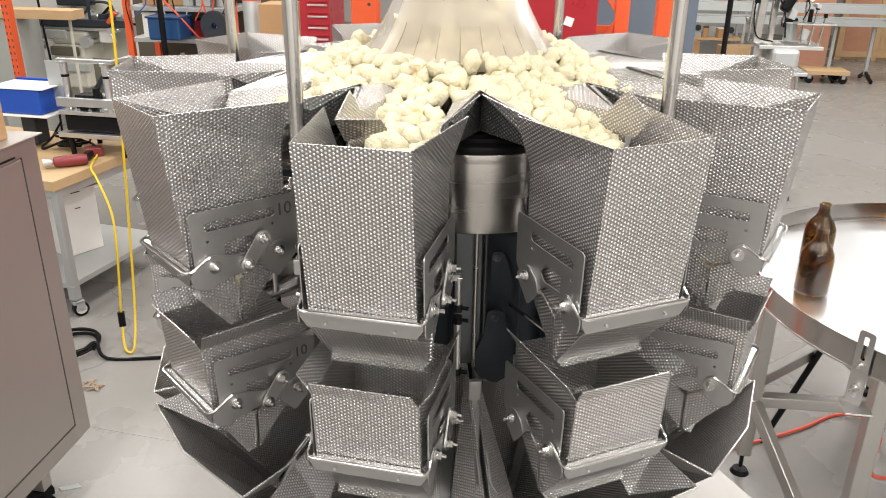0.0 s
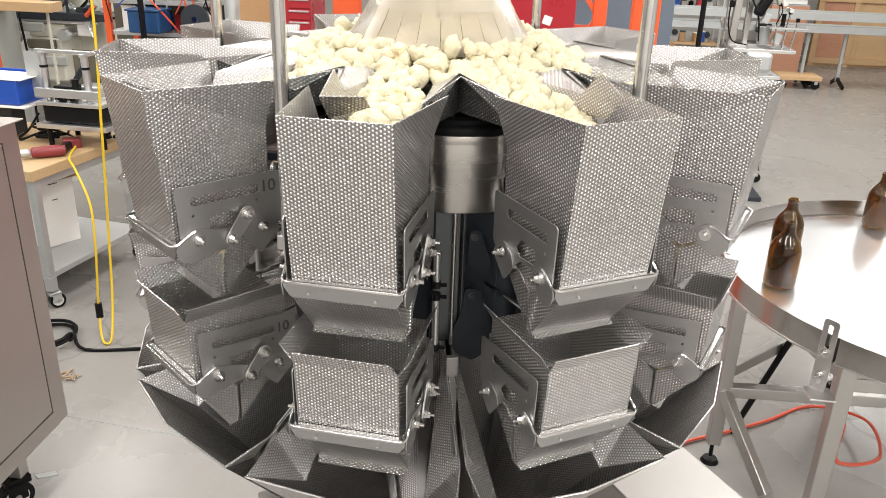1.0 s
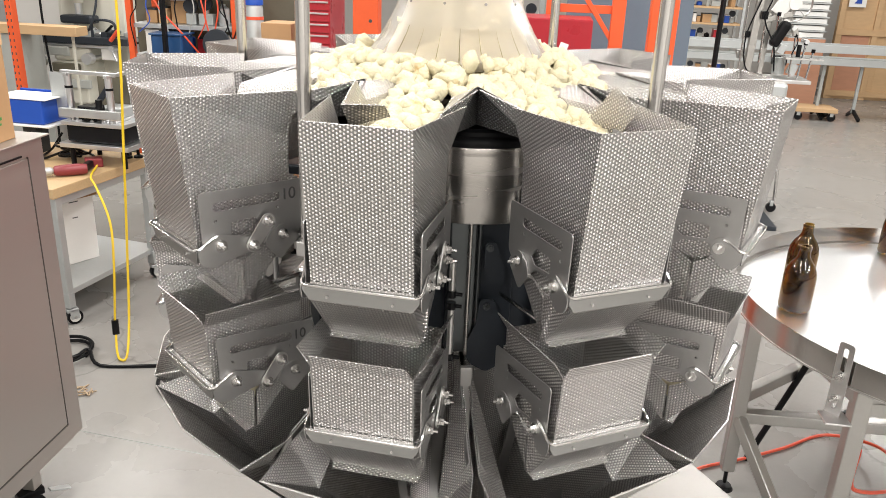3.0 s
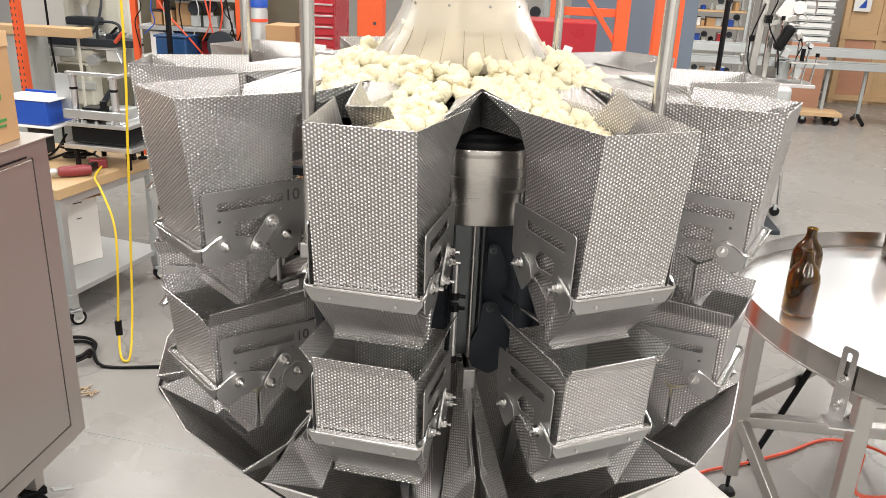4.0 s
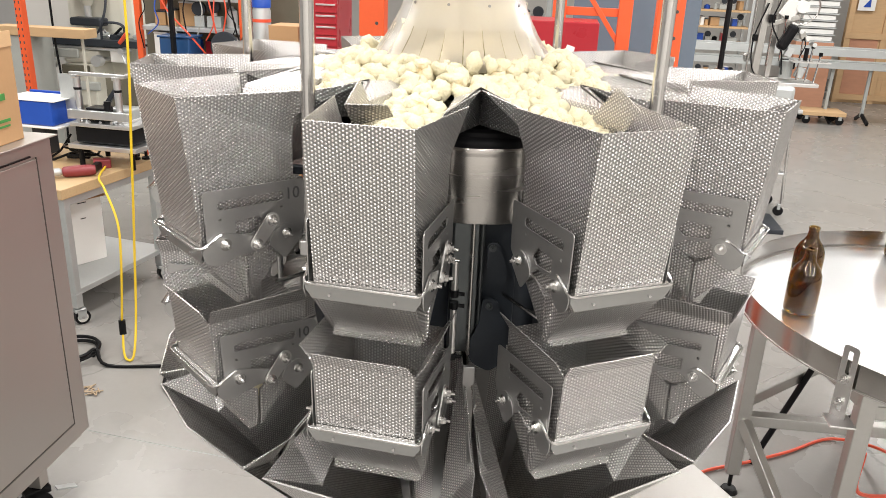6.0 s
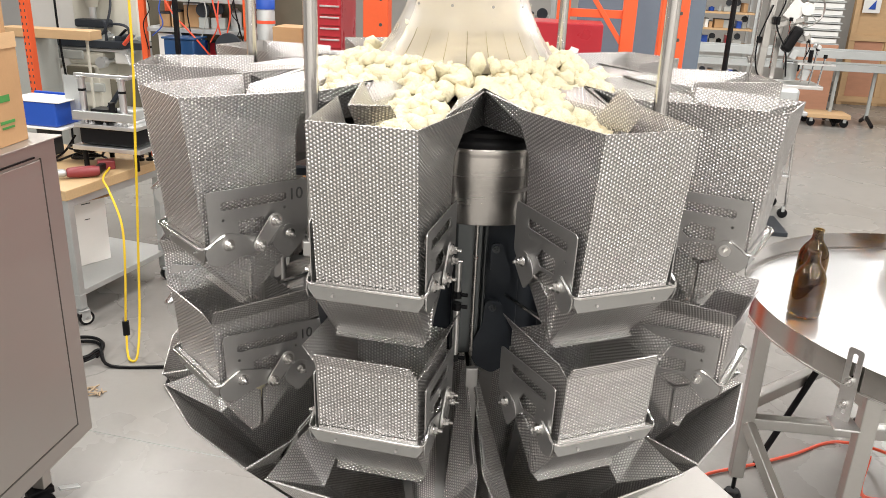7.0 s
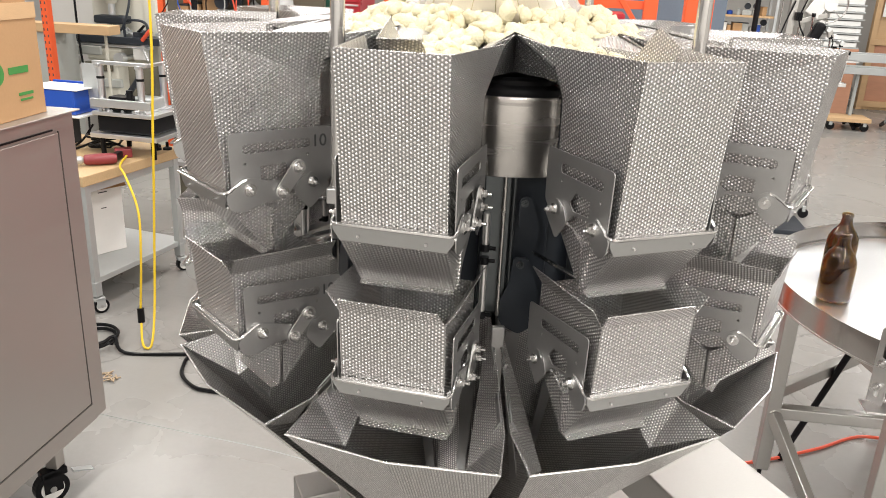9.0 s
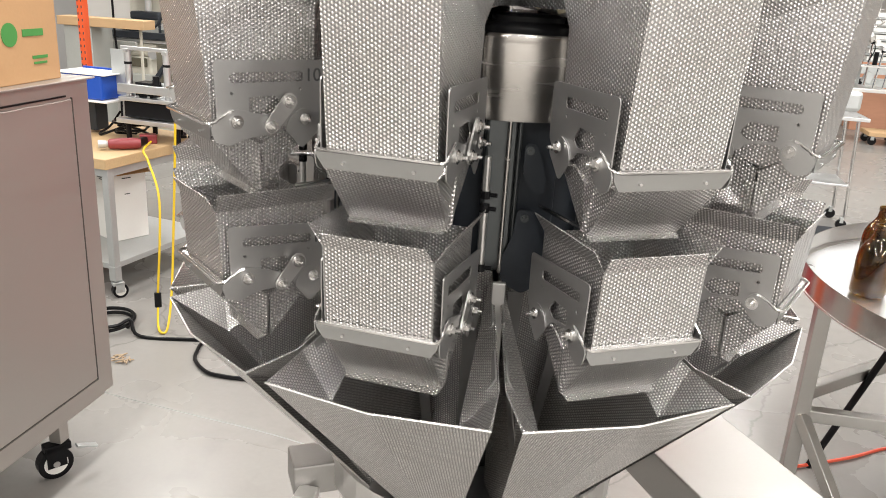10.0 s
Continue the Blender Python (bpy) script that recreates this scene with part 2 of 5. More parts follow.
def add_rod(bm, a, b, r, seg=12, r2=None):
    a, b = Vector(a), Vector(b)
    d = b - a
    res = bmesh.ops.create_cone(bm, cap_ends=True, segments=seg, radius1=r, radius2=r if r2 is None else r2, depth=d.length)
    m = Matrix.Translation((a + b) / 2) @ d.to_track_quat("Z", "Y").to_matrix().to_4x4()
    bmesh.ops.transform(bm, matrix=m, verts=res["verts"])
    return res["verts"]


def rod(a, b, r, seg=12, r2=None):
    bm = bmesh.new()
    add_rod(bm, a, b, r, seg, r2)
    return bm


def bar(a, b, w, h, bevel=0.0, up=(0, 0, 1)):
    """A square tube from a to b, w across and h along up."""
    a, b = Vector(a), Vector(b)
    d = (b - a)
    z = d.normalized()
    x = Vector(up).cross(z)
    if x.length < 1e-3:
        x = Vector((1, 0, 0))
    x.normalize()
    y = z.cross(x)
    rot = Matrix((x, y, z)).transposed()
    return box((a + b) / 2, (w, h, d.length), bevel, rot)


def sheet(polys, t=0.0018):
    """Thin sheet metal from outlines that share corners."""
    bm = bmesh.new()
    seen = {}
    for poly in polys:
        vs = []
        for p in poly:
            k = tuple(round(c, 4) for c in p)
            if k not in seen:
                seen[k] = bm.verts.new(p)
            vs.append(seen[k])
        bm.faces.new(vs)
    bmesh.ops.recalc_face_normals(bm, faces=bm.faces)
    bmesh.ops.solidify(bm, geom=list(bm.faces), thickness=t)
    bmesh.ops.recalc_face_normals(bm, faces=bm.faces)
    return bm


def pipe(points, r, seg=8, closed=False):
    """A round cable or wire along points."""
    cu = bpy.data.curves.new("pipe", "CURVE")
    cu.dimensions, cu.bevel_depth, cu.bevel_resolution, cu.use_fill_caps = "3D", r, max(0, seg // 4 - 1), True
    sp = cu.splines.new("POLY")
    sp.points.add(len(points) - 1)
    for q, p in zip(sp.points, points):
        q.co = (*p, 1)
    sp.use_cyclic_u = closed
    return curve_bm(cu)


def curve_bm(cu):
    ob = bpy.data.objects.new("tmp", cu)
    me = bpy.data.meshes.new_from_object(ob)
    bm = bmesh.new()
    bm.from_mesh(me)
    bpy.data.objects.remove(ob)
    bpy.data.meshes.remove(me)
    return bm


def smooth_path(points, n=8):
    """A Catmull-Rom path through points."""
    p = [Vector(q) for q in points]
    p = [2 * p[0] - p[1], *p, 2 * p[-1] - p[-2]]
    out = []
    for i in range(1, len(p) - 2):
        for k in range(n):
            s = k / n
            a, b, c, d = p[i - 1 : i + 3]
            out.append(0.5 * (2 * b + (c - a) * s + (2 * a - 5 * b + 4 * c - d) * s * s + (3 * b - a - 3 * c + d) * s ** 3))
    out.append(p[-2])
    return out


def flat(outlines, t, m):
    """A plate of thickness t from 2D outlines (the later ones are holes), set by the matrix m."""
    cu = bpy.data.curves.new("flat", "CURVE")
    cu.dimensions, cu.fill_mode, cu.extrude = "2D", "BOTH", t / 2
    for o in outlines:
        sp = cu.splines.new("POLY")
        sp.points.add(len(o) - 1)
        sp.use_cyclic_u = True
        for q, p in zip(sp.points, o):
            q.co = (p[0], p[1], 0, 1)
    bm = curve_bm(cu)
    bmesh.ops.transform(bm, matrix=m, verts=bm.verts)
    return bm


def words(text, size, m, t=0.0006):
    cu = bpy.data.curves.new("words", "FONT")
    cu.body, cu.size, cu.extrude, cu.align_x, cu.align_y = text, size, t, "CENTER", "CENTER"
    bm = curve_bm(cu)
    bmesh.ops.transform(bm, matrix=m, verts=bm.verts)
    return bm


def lathe(profile, seg=32):
    """A turned body from (radius, height) pairs."""
    bm = bmesh.new()
    rings = []
    for r, z in profile:
        if r < 1e-5:
            rings.append([bm.verts.new((0, 0, z))])
        else:
            rings.append([bm.verts.new((r * math.cos(2 * math.pi * k / seg), r * math.sin(2 * math.pi * k / seg), z)) for k in range(seg)])
    for a, b in zip(rings, rings[1:]):
        for k in range(seg):
            j = (k + 1) % seg
            if len(a) == 1 and len(b) == 1:
                continue
            if len(a) == 1:
                bm.faces.new((a[0], b[k], b[j]))
            elif len(b) == 1:
                bm.faces.new((a[k], a[j], b[0]))
            else:
                bm.faces.new((a[k], a[j], b[j], b[k]))
    bmesh.ops.recalc_face_normals(bm, faces=bm.faces)
    return bm


def rounded(points, r=0.006, n=4):
    """2D outline with rounded corners."""
    out = []
    k = len(points)
    for i in range(k):
        a, b, c = Vector(points[i - 1]), Vector(points[i]), Vector(points[(i + 1) % k])
        u, v = (a - b), (c - b)
        d = min(r, u.length * 0.45, v.length * 0.45)
        p, q = b + u.normalized() * d, b + v.normalized() * d
        for s in range(n + 1):
            w = s / n
            out.append(tuple((1 - w) ** 2 * p + 2 * w * (1 - w) * b + w * w * q))
    return out


# ---- hall ----
solo("floor", box((1, 4, -0.1), (20, 26, 0.2)), "floor", "pale sealed concrete floor with fine cracks and scuffs", "floor", kind="structure")
solo("ceiling", box((1, 4, 4.6), (20, 26, 0.2)), "ceil", "white hall ceiling", "ceiling", kind="structure")
solo("wall_north", box((1, 16.6, 2.25), (20, 0.2, 4.5)), "wall", "painted hall wall toned for reflections in the steel behind shelves", "wall", kind="structure")
solo("wall_south", box((1, -8.6, 2.25), (20, 0.2, 4.5)), "wall", "painted hall wall toned for reflections in the steel", "wall", kind="structure")
# West wall coloured darker so the steel reflects less light from that side
solo("wall_west", box((-8.6, 4, 2.25), (0.2, 25, 4.5)), "wall_dim", "painted hall wall toned for reflections in the steel", "wall", kind="structure")
solo("wall_east", box((10.6, 4, 2.25), (0.2, 25, 4.5)), "wall", "painted hall wall toned for reflections in the steel", "wall", kind="structure")

# ---- weigher ----
TH = -5.283


def head(h):
    return pose(0, 0, 0, 0, 0, TH + 36 * h)


R0 = 0.6  # radius at which a hopper's own origin sits


def capsule(a, b, ra, rb, n=10):
    """Outline of a link with a round end at a and at b."""
    a, b = Vector(a), Vector(b)
    d = (b - a).normalized()
    ang = math.atan2(d.y, d.x)
    out = []
    for c, r, start in ((b, rb, ang - math.pi / 2), (a, ra, ang + math.pi / 2)):
        out += [(c.x + r * math.cos(start + math.pi * k / n), c.y + r * math.sin(start + math.pi * k / n)) for k in range(n + 1)]
    return out


FLANK = Matrix(((0, 0, 1, 0), (1, 0, 0, 0), (0, 1, 0, 0), (0, 0, 0, 1)))


def stud(a, s, k=1.0):
    """Washer, nut and thread end on a flank, along x from a towards s."""
    x, y, z = a
    bm = rod((x, y, z), (x + s * 0.003, y, z), 0.0112 * k, 20)
    add_rod(bm, (x + s * 0.002, y, z), (x + s * 0.005, y, z), 0.0085 * k, 18)
    add_rod(bm, (x + s * 0.004, y, z), (x + s * 0.011, y, z), 0.0064 * k, 6)
    add_rod(bm, (x + s * 0.010, y, z), (x + s * 0.019, y, z), 0.0031 * k, 8)
    return bm


def hopper(name, upper):
    """One hopper in its own space: x along the ring, -y outwards, z up. The origin lies on the pivot height."""
    if upper:
        zb, top, bot, lip = 1.645, 1.909, 1.638, 1.516
        rf_t, rf_b, rb, rl, wf, piv = 0.712, 0.681, 0.497, 0.602, 0.0870, (0.645, 1.643)
        dr, dz, slope = 0.0, 0.0, 0.0
    else:
        zb, top, bot, lip = 1.362, 1.488, 1.360, 1.236
        rf_t, rf_b, rb, rl, wf, piv = 0.683, 0.673, 0.478, 0.594, 0.0905, (0.634, 1.366)
        dr, dz, slope = -0.014, -0.281, 0.07

    def P(u, r, z):
        return (u, -(r - R0), z - zb)

    def moved(pts):
        """Flank drawing of the upper hopper, carried to this one."""
        return [(r + dr, z + dz - slope * max(0.0, 0.68 - r)) for r, z in pts]

    root = thing(name, "", "hopper")
    polys = []
    if upper:
        polys.append([P(-wf, rf_t, top), P(wf, rf_t, top), P(wf - 0.001, rf_b, bot), P(-wf + 0.001, rf_b, bot)])
        for s in (-1, 1):
            polys.append([P(s * wf, rf_t, top), P(s * (wf - 0.001), rf_b, bot), P(s * (wf + 0.002), rb, bot), P(s * (wf + 0.006), rb, top - 0.085)])
            polys.append([P(s * wf, rf_t, top), P(s * (wf + 0.006), rb, top - 0.085), P(s * (wf + 0.034), rb - 0.004, top + 0.001)])
            polys.append([P(s * (wf - 0.001), rf_b, bot), P(s * (wf + 0.002), rb, bot), P(s * (wf - 0.001), rl - 0.004, bot - 0.030)])
        polys.append([P(-wf - 0.006, rb, top - 0.085), P(wf + 0.006, rb, top - 0.085), P(wf + 0.002, rb, bot), P(-wf - 0.002, rb, bot)])
    else:
        polys.append([P(-wf, rf_t, top), P(wf, rf_t, top), P(wf, rf_b, bot), P(-wf, rf_b, bot)])
        polys.append([P(-wf + 0.002, rf_t + 0.012, top + 0.024), P(wf - 0.012, rf_t + 0.012, top + 0.024), P(wf, rf_t, top), P(-wf, rf_t, top)])
        for s in (-1, 1):
            polys.append([P(s * wf, rf_t, top), P(s * wf, rf_b, bot), P(s * wf, rb, bot), P(s * wf, rb, top)])
            polys.append([P(s * wf, rf_b, bot), P(s * wf, rb, bot), P(s * wf, rl - 0.004, bot - 0.030)])
            polys.append([P(s * wf, rf_t, top), P(s * wf, rb, top), P(s * (wf + 0.022), rb, top + 0.034), P(s * (wf + 0.022), rf_t + 0.004, top + 0.034)])
        polys.append([P(-wf, rb, top), P(wf, rb, top), P(wf, rb, bot), P(-wf, rb, bot)])
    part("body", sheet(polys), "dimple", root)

    b1, b2, b3 = moved([(0.552, 1.674), (0.585, 1.633), (0.522, 1.643)])
    own = lambda pts: [(-(r - R0), z - zb) for r, z in pts]
    for s in (-1, 1):
        # smooth bracket plate with a slot, a window and two small holes
        out = own(moved([(0.681, 1.744), (0.474, 1.742), (0.476, 1.648), (0.500, 1.630), (0.556, 1.628), (0.574, 1.646), (0.624, 1.650), (0.642, 1.630), (0.677, 1.632)]))
        slot = own(moved([(0.654, 1.723), (0.522, 1.724), (0.522, 1.706), (0.655, 1.706)]))
        window = own(moved([(0.622, 1.682), (0.574, 1.684), (0.558, 1.664), (0.572, 1.652), (0.622, 1.655)]))
        pin = [own(moved([(r + 0.003 * math.cos(k * 0.785), z + 0.003 * math.sin(k * 0.785)) for k in range(8)])) for r, z in ((0.651, 1.689), (0.528, 1.694))]
        m = Matrix.Translation((s * (wf + 0.010), 0, 0)) @ FLANK
        part("side_plate", flat([rounded(out, 0.009), rounded(slot, 0.009), rounded(window, 0.003)] + pin, 0.002, m), "plate", root, "smooth stainless side plate with a long slot")
        x0 = s * (wf + 0.011)
        if s > 0:
            m2 = Matrix.Translation((s * (wf + 0.019), 0, 0)) @ FLANK
            ends = own([b1, b2])
            part("link", flat([capsule(ends[0], ends[1], 0.0145, 0.0125)], 0.003, m2), "steel", root, "small steel link with round ends")
            for b in (b1, b2):
                part("bolt", stud(P(x0 + s * 0.0095, *b), s), "polish", root, "stud with washer and nut")
        part("bolt", stud(P(x0 + s * 0.006, *b3), s, 0.9), "polish", root, "stud with washer and nut")

    # the two gates: each in the space of its own pivot
    for k, sgn in (("front_gate", 1), ("rear_gate", -1)):
        pr = piv[0] if sgn > 0 else 2 * (rl - 0.004) - piv[0]
        def G(u, r, z):
            return (u, -(r - pr), z - piv[1])
        def mir(r):
            return r if sgn > 0 else 2 * (rl - 0.004) - r
        wg = wf + 0.004
        rt, rk = rf_b + 0.008, rf_b + 0.002
        zt, zk = bot + 0.003, bot - 0.026
        mid = rl - 0.002
        wq = wg + 0.008 if sgn > 0 else wg
        fl = [[G(-wq, mir(rt), zt), G(wq, mir(rt), zt), G(wq - 0.001, mir(rt - 0.002), zt - 0.012), G(wg - 0.004, mir(rk + 0.002), zk), G(-wg + 0.004, mir(rk + 0.002), zk), G(-wq + 0.001, mir(rt - 0.002), zt - 0.012)]]
        pn = [[G(-wg + 0.002, mir(rk), zk), G(wg - 0.002, mir(rk), zk), G(wg - 0.008, mir(rl), lip), G(-wg + 0.008, mir(rl), lip)]]
        for s in (-1, 1):
            pn.append([G(s * (wg - 0.002), mir(rk), zk), G(s * (wg - 0.008), mir(rl), lip), G(s * (wg - 0.002), mir(mid), lip + 0.012), G(s * wg, mir(mid), bot - 0.037), G(s * wg, mir(piv[0] - 0.012), bot - 0.018)])
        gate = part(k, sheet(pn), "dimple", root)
        gate.matrix_basis = Matrix.Translation(P(0, pr, piv[1]))
        fla = part("flange", sheet(fl, 0.002), "flange", gate, "smooth steel flange")
        part("lip", sheet([[G(-wg + 0.009, mir(rl), lip + 0.001), G(wg - 0.009, mir(rl), lip + 0.001), G(wg - 0.012, mir(rl + 0.015), lip - 0.004), G(-wg + 0.012, mir(rl + 0.015), lip - 0.004)]]), "dimple", gate, "bright outturned lip")
        turned = lambda pts: [(-(r - pr), z - piv[1]) for r, z in pts]
        if sgn > 0:
            for s in (-1, 1):
                part("rivet", rod(G(s * 0.055, rk + 0.004, zk + 0.011), G(s * 0.055, rk + 0.011, zk + 0.011), 0.0024, 8), "polish", fla)
            part("bright_edge", sheet([[G(-wg - 0.002, rt + 0.0015, zt + 0.0006), G(wg + 0.002, rt + 0.0015, zt + 0.0006), G(wg + 0.002, rt - 0.006, zt + 0.0012), G(-wg - 0.002, rt - 0.006, zt + 0.0012)]], 0.0012), "polish", gate, "bright folded top edge")
            wp = wg + 0.0105
            half = [(wp, piv[0] + 0.006, piv[1] + 0.019), (wp, piv[0] + 0.013, piv[1] + 0.017), (wp, rt - 0.012, zt + 0.008)]
            half += [(wp - 0.012 * (1 - math.cos(a)), rt - 0.008 + 0.016 * math.sin(a), zt + 0.004 - 0.004 * math.sin(a)) for a in (0.0, 0.4, 0.8, 1.2, 1.57)]
            wire = [G(u, r, z) for u, r, z in half] + [G(-u, r, z) for u, r, z in reversed(half)]
            part("yoke", pipe(wire, 0.0024, 8), "polish", gate, "bright round wire yoke", True)
            for s in (-1, 1):
                if s > 0:
                    arm = [(0.690, 1.636), (0.680, 1.645), (0.661, 1.661), (0.646, 1.665), (0.602, 1.653), (0.588, 1.648), (0.573, 1.643), (0.568, 1.630), (0.577, 1.619), (0.601, 1.618), (0.634, 1.613), (0.658, 1.603), (0.684, 1.612)]
                else:
                    arm = [(0.690, 1.636), (0.680, 1.645), (0.661, 1.661), (0.646, 1.665), (0.631, 1.655), (0.630, 1.634), (0.642, 1.616), (0.660, 1.603), (0.684, 1.612)]
                arm = [(r + rf_b - 0.681, z + bot - 1.638) for r, z in arm]
                part("arm", flat([rounded(turned(arm), 0.009)], 0.002, Matrix.Translation((s * (wg + 0.010), 0, 0)) @ FLANK), "plate", gate, "smooth steel gate arm")
                part("pivot_bolt", stud(G(s * (wg + 0.011), *piv), s), "polish", gate, "pivot stud with washer")
        else:
            for s in (-1, 1):
                arm = moved([(0.553, 1.636), (0.546, 1.650), (0.522, 1.662), (0.500, 1.652), (0.483, 1.630), (0.526, 1.590), (0.556, 1.624)])
                part("arm", flat([rounded(turned(arm), 0.008)], 0.002, Matrix.Translation((s * (wg + 0.0085), 0, 0)) @ FLANK), "plate", gate, "smooth steel gate arm")
    return root, Matrix.Translation((0, -R0, zb))


HEADS = {}
for kind_name, up, words_for in (("feed_hopper", True, "upper feed hopper of dimpled stainless sheet with closed clamshell gates"), ("weigh_hopper", False, "lower weigh hopper of dimpled stainless sheet with flared rim")):
    first, shift = hopper(kind_name, up)
    tagged(first, words_for, "hopper", "ring of ten " + kind_name.replace("_", " ") + "s")
    first.matrix_basis = head(0) @ shift
    HEADS[kind_name, 0] = first
    for h in range(1, 10):
        hh = h if h < 6 else h - 10
        HEADS[kind_name, hh] = copy_thing(first, head(hh) @ shift)


def chute():
    """Collecting chute under one head."""
    def P(u, r, z):
        return (u, -(r - R0), z - 1.23)
    z1, z2 = 1.23, 0.72
    f = [P(-0.196, 0.680, z1), P(0.0, 0.705, z1), P(0.196, 0.680, z1)]
    b = [P(-0.045, 0.28, z2), P(0.0, 0.285, z2), P(0.045, 0.28, z2)]
    bl, br = P(-0.092, 0.30, z1 + 0.12), P(0.092, 0.30, z1 + 0.12)
    dl, dr = P(-0.04, 0.20, z2), P(0.04, 0.20, z2)
    polys = [[f[0], f[1], b[1], b[0]], [f[1], f[2], b[2], b[1]], [bl, br, dr, dl]]
    sides = []
    for s, fo, bo, top, low in ((-1, f[0], b[0], bl, dl), (1, f[2], b[2], br, dr)):
        apex, knee = P(s * 0.182, 0.575, z1 + 0.014), P(s * 0.120, 0.585, z1 - 0.068)
        polys += [[fo, apex, knee], [fo, knee, bo], [apex, top, knee], [knee, top, low], [knee, low, bo]]
        sides.append([Vector(v) for v in (apex, knee, top, low)] + [s])
    root = thing("collecting_chute", "wide collecting chute of dimpled stainless sheet under a hopper", "chute", group="ring of ten chutes")
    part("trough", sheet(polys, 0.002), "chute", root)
    for s in (-1, 1):
        part("guide_strip", sheet([[P(s * 0.078, 0.322, z1 + 0.085), P(s * 0.046, 0.322, z1 + 0.085), P(s * 0.020, 0.222, z2 + 0.05), P(s * 0.036, 0.222, z2 + 0.05)]], 0.003), "plate", root, "smooth steel guide strip")
    for apex, knee, top, low, s in sides:
        inward = Vector((-s * 0.006, -0.002, 0.003))
        for p0, p1, q0, q1 in ((0.08, 0.30, 0.05, 0.17), (0.52, 0.70, 0.34, 0.45)):
            corner = [apex.lerp(top, p0), apex.lerp(top, p1), knee.lerp(low, q1), knee.lerp(low, q0)]
            part("side_strip", sheet([[tuple(c + inward) for c in corner]], 0.003), "plate", root, "smooth steel side strip")
    part("rim", pipe([f[0], f[1], f[2]], 0.0016, 8), "steel", root, "bright folded rim")
    return root, Matrix.Translation((0, -R0, 1.23))


first, shift = chute()
first.matrix_basis = head(0) @ shift
for h in range(1, 10):
    copy_thing(first, head(h) @ shift)


def feeder_pan():
    """Trough with flared flanks; the spout has two guide plates that reach into the hopper."""
    def P(u, r, z):
        return (u, -(r - 0.3), z - 1.83)
    polys = [[P(-0.03, 0.10, 1.85), P(0.03, 0.10, 1.85), P(0.066, 0.53, 1.835), P(-0.066, 0.53, 1.835)]]
    for s in (-1, 1):
        polys.append([P(s * 0.03, 0.10, 1.85), P(s * 0.066, 0.53, 1.835), P(s * 0.078, 0.50, 1.896), P(s * 0.112, 0.355, 1.916), P(s * 0.034, 0.11, 1.90)])
    root = thing("feeder_pan", "vibrating feeder pan of dimpled stainless sheet", "feeder pan", group="ring of ten feeder pans")
    part("tray", sheet(polys, 0.002), "dimple", root)
    for s in (-1, 1):
        g = [[P(s * 0.066, 0.520, 1.945), P(s * 0.066, 0.590, 1.914), P(s * 0.062, 0.558, 1.873), P(s * 0.060, 0.447, 1.870)]]
        if s < 0:
            g.append([P(-0.066, 0.590, 1.914), P(-0.062, 0.558, 1.873), P(0.004, 0.545, 1.892), P(0.002, 0.572, 1.915)])
        part("guide_plate", sheet(g, 0.002), "dimple", root, "angled dimpled guide plate")
    return root, Matrix.Translation((0, -0.3, 1.83))


first, shift = feeder_pan()
first.matrix_basis = head(0) @ shift
PANS = [first] + [copy_thing(first, head(h) @ shift) for h in range(1, 10)]
# only the two front pans carry a guide plate, one each
for h, s in [(0, 1), (1, -1)] + [(k, t) for k in range(2, 10) for t in (-1, 1)]:
    for ch in list(PANS[h].children):
        if ch.name.startswith("guide_plate") and ch.data.vertices[0].co.x * s > 0:
            bpy.data.objects.remove(ch)

